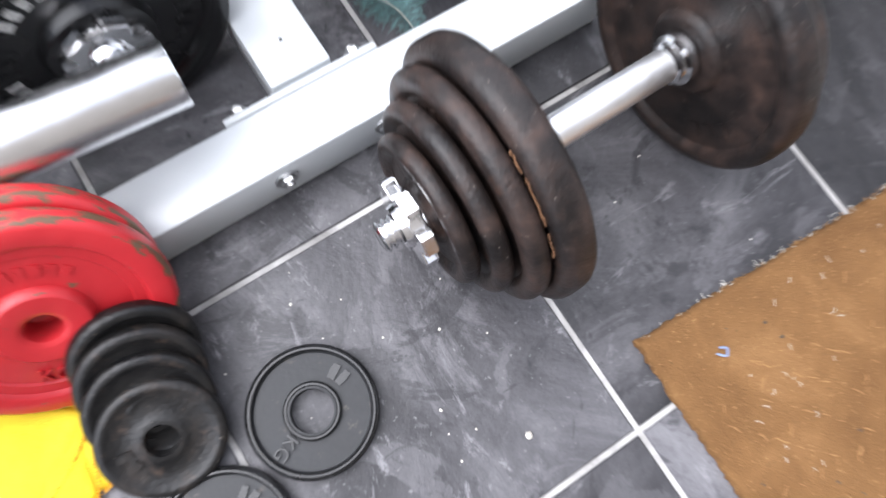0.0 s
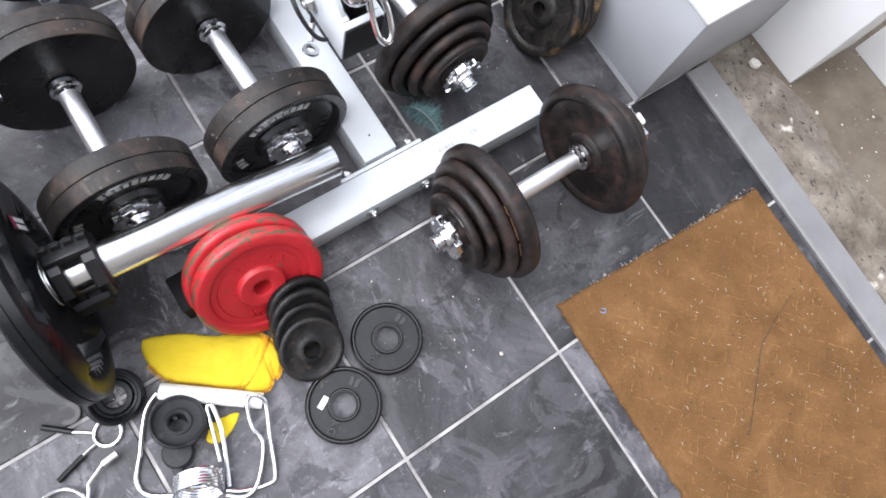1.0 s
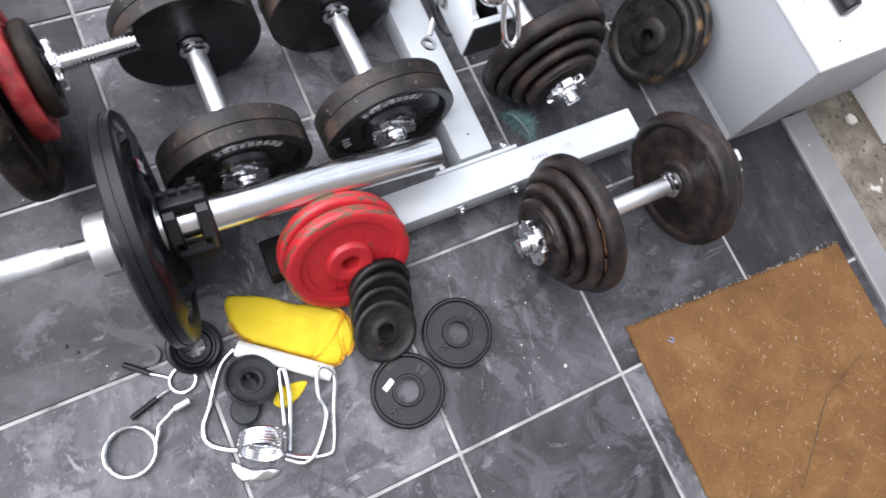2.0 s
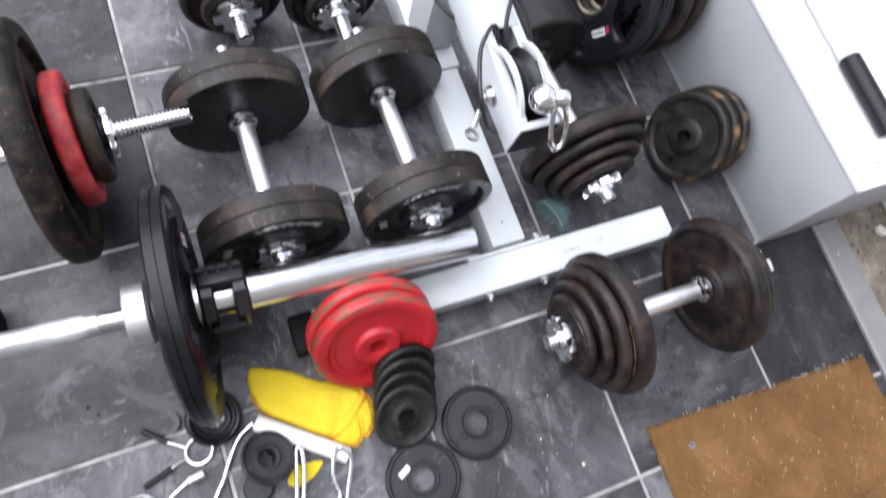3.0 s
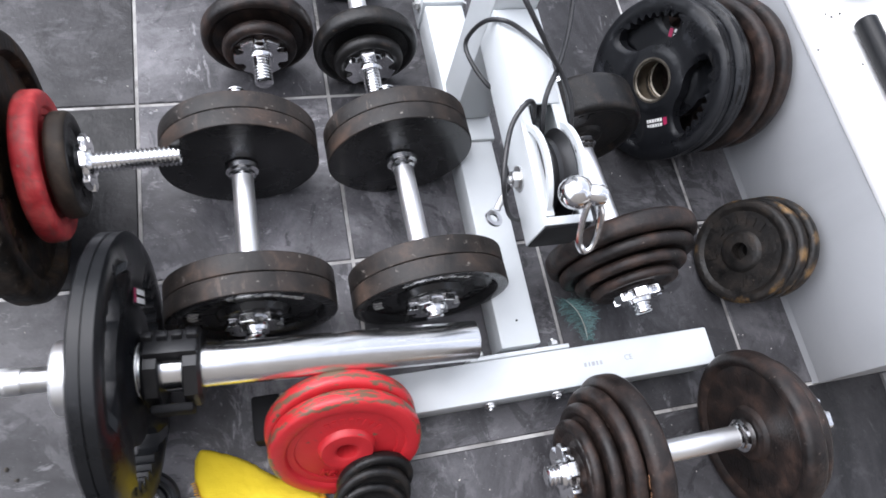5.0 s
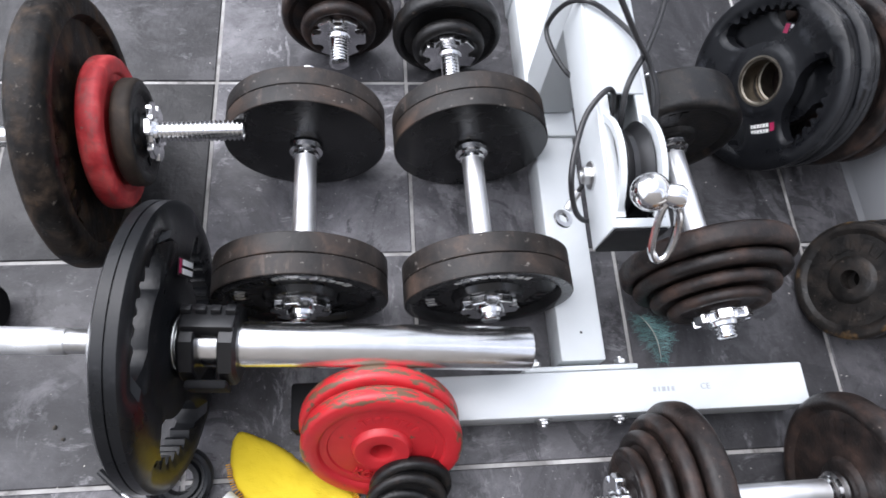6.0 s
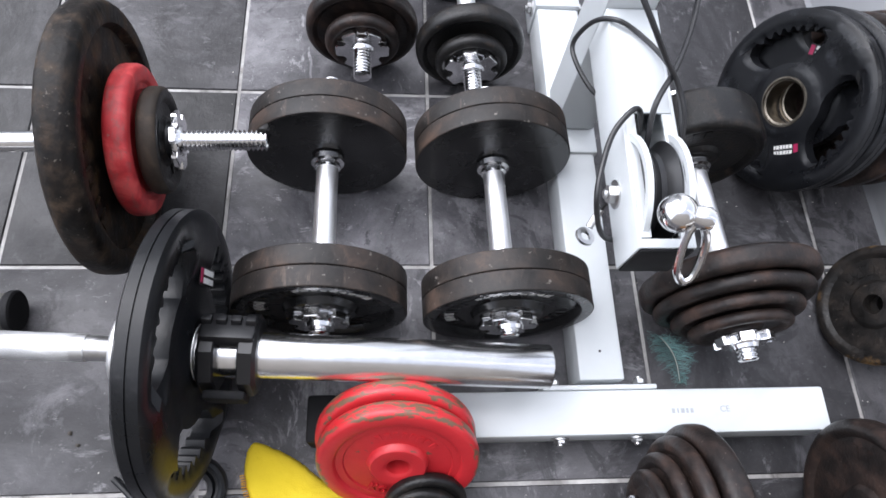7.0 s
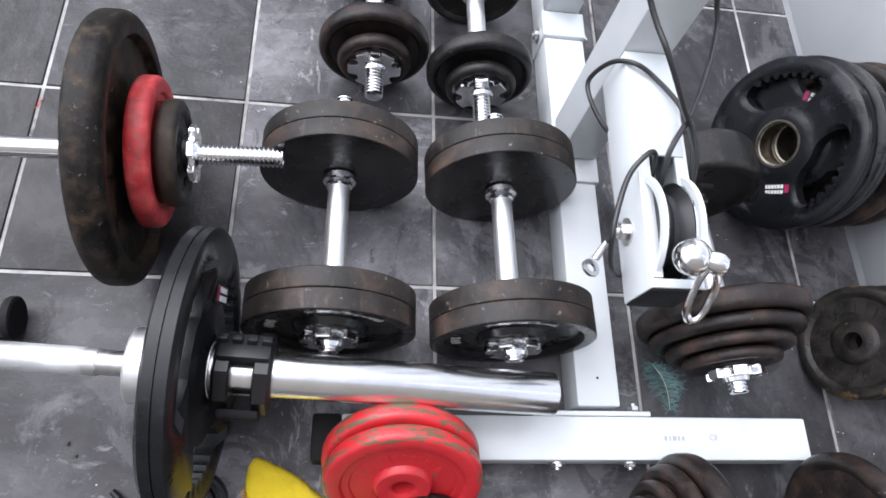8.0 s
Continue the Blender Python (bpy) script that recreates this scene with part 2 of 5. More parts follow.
SATIN = material("satin_chrome", [(0.3, (0.89, 0.89, 0.895)), (0.7, (0.95, 0.95, 0.953))], scale=30, rough=(0.36, 0.48), metal=1.0, bump=0.02, bump_scale=260, grain=0.0006)
STEEL = material("brushed_steel", [(0.3, (0.62, 0.62, 0.62)), (0.7, (0.76, 0.76, 0.76))], scale=30, rough=(0.34, 0.5), metal=1.0, bump=0.1, bump_scale=300, grain=0.001)
SLEEVE = material("polished_steel_sleeve", [(0.3, (0.8, 0.8, 0.805)), (0.7, (0.9, 0.9, 0.905))], scale=40, rough=(0.19, 0.27), metal=1.0, bump=0.02, bump_scale=260, grain=0.0006, stretch=(1, 1, 1))
ZINC = material("zinc_plated_steel", [(0.3, (0.5, 0.5, 0.5)), (0.7, (0.68, 0.68, 0.68))], scale=60, rough=(0.28, 0.42), metal=1.0, bump=0.1, bump_scale=300, grain=0.001)
BRASS = material("dull_brass", [(0.3, (0.15, 0.128, 0.1)), (0.7, (0.32, 0.285, 0.235))], scale=40, rough=(0.3, 0.45), metal=1.0, bump=0.1, grain=0.001)
WHITE = material("white_powder_coat", [(0.3, (0.55, 0.578, 0.59)), (0.7, (0.625, 0.65, 0.662))], scale=6, rough=(0.28, 0.4), bump=0.06, bump_scale=400,
                 second=(60, 0.74, 0.8, (0.5, 0.5, 0.48)), grain=0.001)
WHITE_PAINT = material("white_paint", [(0.3, (0.8, 0.8, 0.79)), (0.7, (0.87, 0.87, 0.86))], scale=5, rough=(0.45, 0.6), bump=0.12, bump_scale=150,
                       second=(45, 0.7, 0.8, (0.5, 0.48, 0.44)), grain=0.001)
GREY_PAINT = material("grey_wall_paint", [(0.3, (0.37, 0.378, 0.392)), (0.7, (0.432, 0.441, 0.456))], scale=4, rough=(0.5, 0.65), bump=0.15, bump_scale=90,
                      second=(50, 0.72, 0.8, (0.2, 0.2, 0.2)), grain=0.001)
CONCRETE = material("weathered_concrete", [(0.3, (0.08, 0.063, 0.043)), (0.45, (0.125, 0.101, 0.073)), (0.57, (0.165, 0.138, 0.104)), (0.7, (0.215, 0.185, 0.148))], scale=5, rough=(0.85, 0.95), bump=0.6,
                    bump_scale=60, second=(13, 0.6, 0.72, (0.075, 0.062, 0.045)), grain=0.005, detail=12, distort=0.0, specks=(120, 0.67, 0.72, (0.45, 0.42, 0.36)))
PITTED = material("pitted_pale_concrete", [(0.3, (0.085, 0.069, 0.051)), (0.45, (0.14, 0.118, 0.092)), (0.57, (0.19, 0.165, 0.134)), (0.72, (0.3, 0.268, 0.22))], scale=14, rough=(0.85, 0.95), bump=0.9,
                  bump_scale=70, second=(75, 0.585, 0.62, (0.045, 0.036, 0.026)), grain=0.008, detail=11, distort=0.2, stretch=(1.5, 0.8, 1), specks=(9, 0.64, 0.7, (0.52, 0.49, 0.43)))
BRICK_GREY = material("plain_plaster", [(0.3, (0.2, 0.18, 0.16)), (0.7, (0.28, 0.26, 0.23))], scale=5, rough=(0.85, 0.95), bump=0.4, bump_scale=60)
STRIP_GREY = material("grey_threshold_paint", [(0.3, (0.165, 0.163, 0.163)), (0.7, (0.225, 0.222, 0.222))], scale=9, rough=(0.45, 0.6), bump=0.15, bump_scale=120, second=(40, 0.68, 0.76, (0.1, 0.1, 0.1)))
DARK_TUBE = material("dull_dark_metal", [(0.3, (0.05, 0.048, 0.042)), (0.7, (0.1, 0.096, 0.085))], scale=20, rough=(0.4, 0.55), bump=0.15, bump_scale=140, second=(40, 0.6, 0.74, (0.16, 0.15, 0.13)))
COIR = material("brown_mat_fibre", [(0.3, (0.128, 0.064, 0.024)), (0.55, (0.178, 0.093, 0.036)), (0.75, (0.235, 0.128, 0.053))], scale=14, rough=(0.88, 0.97), bump=1.0, spec=0.15,
                bump_scale=620, second=(150, 0.6, 0.7, (0.12, 0.064, 0.026)), grain=0.003, detail=10, specks=(420, 0.62, 0.7, (0.44, 0.27, 0.12)))
MAT_FIBRE = material("pale_mat_fibre", [(0.3, (0.28, 0.155, 0.062)), (0.7, (0.38, 0.22, 0.098))], scale=90, rough=(0.88, 0.97), spec=0.15)
YELLOW = material("yellow_cotton", [(0.3, (0.68, 0.5, 0.022)), (0.7, (0.78, 0.6, 0.045))], scale=9, rough=(0.9, 0.98), bump=0.5, bump_scale=620, grain=0.0016,
                  second=(26, 0.64, 0.85, (0.68, 0.44, 0.01)), spec=0.1)
STITCH = material("orange_thread", [(0.3, (0.66, 0.3, 0.012)), (0.7, (0.78, 0.42, 0.02))], scale=50, rough=(0.8, 0.9))
TEAL = material("teal_down", [(0.3, (0.1, 0.26, 0.25)), (0.7, (0.26, 0.44, 0.43))], scale=60, rough=(0.7, 0.9))
PAPER = material("white_paper", [(0.3, (0.72, 0.72, 0.7)), (0.7, (0.82, 0.82, 0.8))], scale=40, rough=(0.7, 0.8))
MAGENTA = material("magenta_print", [(0.3, (0.33, 0.015, 0.07)), (0.7, (0.42, 0.025, 0.1))], scale=40, rough=(0.4, 0.5))
PALE_PRINT = material("worn_white_print", [(0.3, (0.22, 0.22, 0.22)), (0.7, (0.6, 0.6, 0.58))], scale=160, rough=(0.5, 0.6))
FAINT_PRINT = material("faint_grey_print", [(0.3, (0.3, 0.31, 0.33)), (0.7, (0.42, 0.43, 0.45))], scale=100, rough=(0.4, 0.5))
CABLE = material("black_cable_sheath", [(0.3, (0.012, 0.012, 0.013)), (0.7, (0.022, 0.022, 0.024))], scale=60, rough=(0.32, 0.42), bump=0.1, grain=0.001)
BLUE_LINT = material("blue_lint", [(0.3, (0.12, 0.17, 0.3)), (0.7, (0.25, 0.3, 0.42))], scale=90, rough=(0.85, 0.95))
RUST = material("orange_rust", [(0.3, (0.13, 0.062, 0.03)), (0.7, (0.25, 0.12, 0.055))], scale=120, rough=(0.8, 0.9), bump=0.5, bump_scale=300)
DUST = material("pale_crumb", [(0.3, (0.45, 0.42, 0.36)), (0.7, (0.7, 0.68, 0.62))], scale=90, rough=(0.8, 0.9))
SOIL = material("dark_grit", [(0.3, (0.02, 0.018, 0.015)), (0.7, (0.06, 0.05, 0.04))], scale=90, rough=(0.8, 0.9))


# ---- mesh helpers ----
def finish(bm, name, mat, angle=35):
    bmesh.ops.recalc_face_normals(bm, faces=bm.faces)
    for f in bm.faces:
        f.smooth = True
    me = bpy.data.meshes.new(name)
    bm.to_mesh(me)
    bm.free()
    me.set_sharp_from_angle(angle=radians(angle))
    for one in mat if isinstance(mat, tuple) else (mat,):
        me.materials.append(one)
    if isinstance(mat, tuple):                           # the second material is for the outer rim of a turned plate
        reach = max(v.co.yz.length for v in me.vertices)
        for f in me.polygons:
            f.material_index = int(f.center.yz.length > reach - 0.0045)
    return me


def part(name, bm, mat, parent=None, label="", angle=35, m=None):
    ob = new(name, bm if isinstance(bm, bpy.types.Mesh) else finish(bm, name, mat, angle))
    ob.parent = parent
    if m is not None:
        ob.matrix_basis = m
    return tagged(ob, label)


def thing(name, m, label, category, group=""):
    ob = new(name)
    ob.empty_display_size = 0.03
    ob.matrix_basis = m
    return tagged(ob, label, category, group)


def along(centre, axis, spin=0.0):
    """A pose at centre whose own x axis points along axis."""
    x = Vector(axis).normalized()
    up = Vector((0, 0, 1)) if abs(x.z) < 0.98 else Vector((0, 1, 0))
    y = up.cross(x).normalized()
    z = x.cross(y)
    r = Matrix((x, y, z)).transposed().to_4x4()
    return Matrix.Translation(centre) @ r @ pose(0, 0, 0, spin, 0, 0)


def lathe(profile, seg=64, bm=None, closed=True, m=None):
    """Turns (a, r) about the x axis. closed: the profile is a ring with a hole through it."""
    bm = bm or bmesh.new()
    rings = []
    for a, r in profile:
        if r < 1e-6:
            rings.append([bm.verts.new((a, 0, 0))] * seg)
        else:
            rings.append([bm.verts.new((a, r * math.cos(2 * math.pi * i / seg), r * math.sin(2 * math.pi * i / seg))) for i in range(seg)])
    pairs = list(zip(rings, rings[1:])) + ([(rings[-1], rings[0])] if closed else [])
    made = set()
    for p, q in pairs:
        for i in range(seg):
            j = (i + 1) % seg
            vs = []
            for v in (p[i], p[j], q[j], q[i]):
                if v not in vs:
                    vs.append(v)
            if len(vs) > 2:
                bm.faces.new(vs)
    made = {v for ring in rings for v in ring}
    if m is not None:
        bmesh.ops.transform(bm, matrix=m, verts=list(made))
    return bm


def rod(a0, a1, r, bevel=0.001, seg=32, bm=None, m=None):
    return lathe([(a0, 0), (a0, r - bevel), (a0 + bevel, r), (a1 - bevel, r), (a1, r - bevel), (a1, 0)], seg, bm, False, m)


def box(size, centre=(0, 0, 0), bevel=0.002, bm=None, m=None, segments=2):
    bm = bm or bmesh.new()
    made = bmesh.ops.create_cube(bm, size=1.0, matrix=Matrix.Translation(centre) @ Matrix.Diagonal((*size, 1)))["verts"]
    if bevel:
        edges = list({e for v in made for e in v.link_edges})
        res = bmesh.ops.bevel(bm, geom=edges, offset=bevel, segments=segments, affect="EDGES", profile=0.5)
        made = [v for v in res["verts"]]
    if m is not None:
        bmesh.ops.transform(bm, matrix=m, verts=made)
    return bm


def prism(points, a0, a1, bm=None, m=None, bevel=0.0):
    """Sweeps an outline of (y, z) along x."""
    bm = bm or bmesh.new()
    p = [bm.verts.new((a0, y, z)) for y, z in points]
    q = [bm.verts.new((a1, y, z)) for y, z in points]
    n = len(points)
    faces = [bm.faces.new(p), bm.faces.new(q[::-1])] + [bm.faces.new((p[i], q[i], q[(i + 1) % n], p[(i + 1) % n])) for i in range(n)]
    if m is not None:
        bmesh.ops.transform(bm, matrix=m, verts=p + q)
    if bevel:
        bmesh.ops.bevel(bm, geom=list({e for f in faces[:2] for e in f.edges}), offset=bevel, segments=2, affect="EDGES")
    return bm


def smooth_path(points, steps=8, closed=False):
    """A flowing line through the points."""
    pts = [Vector(p) for p in points]
    n, out = len(pts), []
    last = n if closed else n - 1
    for i in range(last):
        p0, p1 = (pts[i - 1] if i or closed else pts[0]), pts[i]
        p2 = pts[(i + 1) % n]
        p3 = pts[(i + 2) % n] if closed or i + 2 < n else pts[-1]
        for k in range(steps):
            s = k / steps
            out.append(0.5 * (2 * p1 + (p2 - p0) * s + (2 * p0 - 5 * p1 + 4 * p2 - p3) * s * s + (3 * p1 - p0 - 3 * p2 + p3) * s ** 3))
    if not closed:
        out.append(pts[-1])
    return out


def tube(points, r, seg=10, bm=None, closed=False, m=None):
    """A round wire along a line of points."""
    bm = bm or bmesh.new()
    pts = [Vector(p) for p in points]
    n = len(pts)
    side, rings = None, []
    for i, p in enumerate(pts):
        ahead = (pts[(i + 1) % n] if closed or i + 1 < n else p) - (pts[i - 1] if closed or i else p)
        ahead.normalize()
        if side is None:
            side = ahead.orthogonal().normalized()
        side = (side - ahead * side.dot(ahead)).normalized()
        up = ahead.cross(side)
        rings.append([bm.verts.new(p + r * (math.cos(2 * math.pi * k / seg) * side + math.sin(2 * math.pi * k / seg) * up)) for k in range(seg)])
    for i in range(n if closed else n - 1):
        p, q = rings[i], rings[(i + 1) % n]
        for k in range(seg):
            bm.faces.new((p[k], p[(k + 1) % seg], q[(k + 1) % seg], q[k]))
    if not closed:
        bm.faces.new(rings[0][::-1])
        bm.faces.new(rings[-1])
    if m is not None:
        bmesh.ops.transform(bm, matrix=m, verts=[v for ring in rings for v in ring])
    return bm


def plate_profile(R, t, hole=0.0135, hub=0.03, rim=0.016, deep=0.005, back_deep=None, round_by=0.005, hub_rise=0.0, slope=0.005):
    """Half section of a cast weight plate: hub, recessed web and rounded rim; its front looks along +x."""
    def half(s, d, rise):
        k = round_by
        if d == 0:
            return [(s * t / 2, hole), (s * t / 2, 0.5 * R), (s * t / 2, R - k)] + [(s * (t / 2 - k * (1 - math.cos(a))), R - k + k * math.sin(a)) for a in (0.4, 0.8, 1.2, 1.57)]
        e = [(s * (t / 2 + rise), hole), (s * (t / 2 + rise), hub - 0.002), (s * (t / 2 + rise - 0.001), hub), (s * (t / 2 - d), hub + 0.8 * slope)]
        e += [(s * (t / 2 - d), R - rim - slope), (s * (t / 2 - 0.001), R - rim), (s * t / 2, R - rim + 0.002)]
        e += [(s * (t / 2 - k * (1 - math.cos(a))), R - k + k * math.sin(a)) for a in (0, 0.4, 0.8, 1.2, 1.57)]
        return e
    return half(1, deep, hub_rise) + half(-1, deep if back_deep is None else back_deep, 0)[::-1]


def stepped_profile(R, t):
    """Half section of a painted plate: proud hub, sunk web, a stepped shoulder and a flat tread with small shoulders."""
    def half(s, rise):
        e = [(t / 2 - 0.002 + rise, 0.0135), (t / 2 + rise - 0.0004, 0.0165), (t / 2 + rise, 0.018), (t / 2 + rise, 0.0315), (t / 2 + rise - 0.0015, 0.0335), (t / 2 - 0.006, 0.036),
             (t / 2 - 0.0065, 0.66 * R), (t / 2 - 0.0045, 0.675 * R), (t / 2 - 0.004, 0.76 * R), (t / 2 - 0.0006, 0.785 * R), (t / 2, 0.80 * R), (t / 2, R - 0.0062), (t / 2 - 0.0007, R - 0.0042),
             (t / 2 - 0.0026, R - 0.0018), (t / 2 - 0.0046, R - 0.0006), (t / 2 - 0.007, R)]
        return [(s * x, r) for x, r in e]
    return half(1, 0.002) + half(-1, 0.0)[::-1]


def raised_marks(bm, x, radius, start, count, size, gap, high=0.0015):
    """Short raised bars on an arc: cast writing too worn to read."""
    rng = random.Random(round(start * 100 + count))
    for i in range(count):
        a = radians(start) + i * gap / radius
        w = size[1] * rng.uniform(0.75, 1.0)
        m = pose(0, 0, 0, math.degrees(a), 0, 0)
        box((high, w, size[0]), (x, 0, radius), 0, bm, m)
        box((high, w * 0.35, size[0] * 0.45), (x + 0.0004, w * 0.4 * rng.choice((-1, 1)), radius), 0, bm, m)


def star_outline(lobes=6, outer=0.031, inner=0.021):
    pts = []
    for i in range(lobes):
        a = 2 * math.pi * i / lobes
        w = math.pi / lobes
        for da, r in ((-0.97 * w, inner), (-0.7 * w, inner * 1.03), (-0.58 * w, outer * 0.95), (-0.42 * w, outer), (0.42 * w, outer), (0.58 * w, outer * 0.95), (0.7 * w, inner * 1.03)):
            pts.append((r * math.cos(a + da), r * math.sin(a + da)))
    return pts


def star_nut(parent, a, direction, spin, outer=0.037):
    """A chromed spinlock collar on a threaded end; direction +1 or -1 along x."""
    m = pose(a, 0, 0, spin, 0, 0 if direction > 0 else 180)
    nut = part("star_collar", prism(star_outline(outer=outer, inner=outer * 0.68), 0.005, 0.016, bevel=0.0012), CHROME, parent, "chromed six-lobed spinlock collar", m=m)
    part("flange", lathe([(0.0, 0.013), (0.0, 0.024), (0.003, 0.026), (0.005, 0.025), (0.005, 0.013)], 40), CHROME, nut)
    part("boss", lathe([(0.016, 0.013), (0.016, 0.019), (0.021, 0.0175), (0.021, 0.013)], 32), CHROME, nut)
    return nut


def threaded(a0, a1, r, pitch=0.0055, seg=24):
    """A bar end with its screw thread as close ridges."""
    n = max(2, round((a1 - a0) / pitch))
    p = [(a0, 0)]
    for i in range(n):
        a = a0 + (a1 - a0) * i / n
        s = (a1 - a0) / n
        p += [(a, r - 0.0024), (a + s * 0.35, r), (a + s * 0.6, r), (a + s * 0.95, r - 0.0024)]
    p += [(a1, r - 0.003), (a1, 0)]
    return lathe(p, seg, closed=False)


# ---- setting ----
FLOOR_X0, FLOOR_X1, FLOOR_Y0, FLOOR_Y1 = -2.1, 0.855, -2.1, 2.4
TILE, JOINT = 0.30, 0.0054

# the bed of grout, with the tiles laid in it
floor = part("floor", box((FLOOR_X1 - FLOOR_X0, FLOOR_Y1 - FLOOR_Y0, 0.05), ((FLOOR_X0 + FLOOR_X1) / 2, (FLOOR_Y0 + FLOOR_Y1) / 2, -0.0275), 0), GROUT)
tagged(floor, "dark slate-grey square floor tiles with pale grout joints", "floor", kind="structure")

# the weathered step outside the doorway
ground = part("ground", box((1.52, 4.6, 0.08), (1.64, 0.2, -0.044), 0), CONCRETE)
tagged(ground, "rough pitted brown-grey concrete outside the doorway", "ground", kind="structure")

lip = bmesh.new()
lip_rows = []
for j in range(181):
    y = -2.1 + j * 0.01
    lip_rows.append([lip.verts.new((0.893 + 0.0062 * i + (0.025 * noise.noise((y * 7, 3, 0)) if i == 22 else 0), y,
                                    -0.0035 + (0 if i in (0, 22) else 0.008 + 0.006 * noise.noise((i * 0.31, y * 22, 1)) + 0.010 * min(0, noise.noise((i * 0.9, y * 95, 4)) + 0.1)) * min(1, (22 - i) / 9)))
                     for i in range(23)])
for p, q in zip(lip_rows, lip_rows[1:]):
    for i in range(22):
        lip.faces.new((p[i], p[i + 1], q[i + 1], q[i]))
part("broken_edge", lip, PITTED, ground, "pitted broken lip of the concrete", angle=60)

# the low wall with its thick painted sill
low_wall = bmesh.new()
box((0.33, 2.7, 0.230), (0.708 + 0.165, -0.303 + 1.35, 0.129), 0.003, low_wall)
box((0.150, 2.698, 0.020), (0.709 + 0.075, -0.302 + 1.35, 0.008), 0, low_wall)              # plaster ends short of the concrete past the tiles
box((0.170, 2.67, 0.024), (0.865 + 0.085, -0.277 + 1.35, 0.008), 0, low_wall)
wall_east = part("wall_east", low_wall, GREY_PAINT)
tagged(wall_east, "low grey painted wall beside the doorway", "wall", kind="structure")
sill = part("window_sill", box((0.334, 2.704, 0.013), (0.706 + 0.167, -0.305 + 1.352, 0.2507), 0.003), WHITE_PAINT)
tagged(sill, "white painted sill on top of the low wall", "window sill", kind="structure")
frame_bm = bmesh.new()
box((0.05, 2.65, 0.10), (1.012, 1.07, 0.309), 0.006, frame_bm)
frame_rail = part("window_frame", frame_bm, WHITE_PAINT)
tagged(frame_rail, "white window frame along the back of the sill", "window frame", kind="structure")

jamb = bmesh.new()
box((0.19, 0.135, 2.1), (1.131, -0.3605, 1.046), 0.004, jamb)
door_jamb = part("door_frame", jamb, WHITE_PAINT)
tagged(door_jamb, "tall white door frame standing on the concrete", "door frame", kind="structure")

plinth = bmesh.new()
box((0.12, 1.66, 0.17), (1.292, -1.267, 0.081), 0.004, plinth)
for v in plinth.verts:
    if v.co.x < 1.24:
        v.co.x += 0.012 * (v.co.y + 0.44) * -0.2
tagged(part("outer_plinth", plinth, WHITE_PAINT), "pale painted plinth outside the doorway on the concrete", "plinth", kind="structure")

strip = part("threshold", prism([(0.0, -0.003), (0.0, 0.006), (0.004, 0.009), (0.058, 0.009), (0.061, 0.006), (0.061, -0.003)], -2.1, -0.305,
                                m=pose(0.851, 0, 0, 0, 0, -1.9) @ Matrix(((0, 1, 0, 0), (1, 0, 0, 0), (0, 0, 1, 0), (0, 0, 0, 1)))), STRIP_GREY)
tagged(strip, "flat grey painted threshold strip at the doorway", "threshold", kind="structure")

# unseen walls added behind the camera to close the place and shape its light
for name, size, centre, paint in (("wall_west", (0.1, 4.6, 0.4), (-2.16, 0.15, 0.17), WHITE_PAINT), ("wall_south", (4.6, 0.1, 3.7), (0.20, -2.15, 1.81), BRICK_GREY),
                           ("wall_north", (3.14, 0.1, 2.0), (-0.54, 2.45, 0.96), WHITE_PAINT), ("wall_outside", (0.1, 4.6, 1.0), (2.45, 0.2, 0.46), BRICK_GREY)):
    tagged(part(name, box(size, centre, 0.002), paint), "plain unseen wall added to shape the light", "wall", kind="structure")


# ---- the cable machine's base ----
def hex_bolt(parent, m, r=0.009, high=0.006, washer=True, name="bolt"):
    pts = [(r * math.cos(radians(60 * i)), r * math.sin(radians(60 * i))) for i in range(6)]
    b = part(name, prism(pts, 0.002, 0.002 + high, bevel=0.0008), ZINC, parent, "zinc hexagon bolt", m=m)
    if washer:
        part("washer", lathe([(0, 0.002), (0, r * 1.45), (0.002, r * 1.45), (0.002, 0.002)], 24), ZINC, b)
    part("thread", rod(0.002 + high, 0.006 + high, r * 0.5, 0.001, 16), ZINC, b)
    return b


rig = thing("cable_machine", pose(0.205, 0.0, 0), "white steel cable machine base with pulley arm and upright", "gym machine")


def on_rig(x, y, z):
    return (x - 0.205, y, z)


bm = bmesh.new()
box((0.635, 0.056, 0.060), on_rig(0.191, -0.221, 0.031), 0.003, bm)
foot = part("foot_beam", bm, WHITE, rig)
for x in (-0.145,):
    part("end_cap", box((0.036, 0.058, 0.056), on_rig(x, -0.221, 0.028), 0.004), BLACK_MATT, rig, "black plastic end cap")
for x in (0.155, 0.256):
    hex_bolt(rig, Matrix.Translation(on_rig(x, -0.2495, 0.037)) @ pose(0, 0, 0, 0, 0, -90), 0.008, 0.004)
    hex_bolt(rig, Matrix.Translation(on_rig(x + (-0.006 if x < 0.2 else 0.008), -0.186, 0.050)) @ pose(0, 0, 0, 0, 0, 90), 0.008, 0.006, False)
part("weld_plate", box((0.150, 0.0065, 0.062), on_rig(0.208, -0.1895, 0.0315), 0.0015), WHITE, rig)
part("base_rail", box((0.060, 1.50, 0.058), on_rig(0.213, 0.570, 0.0305), 0.003), WHITE, rig)
for s in (-1, 1):
    hex_bolt(rig, Matrix.Translation(on_rig(0.2135 + s * 0.0372, 0.448, 0.046)) @ pose(0, 0, 0, 0, 0, 0 if s > 0 else 180), 0.009)
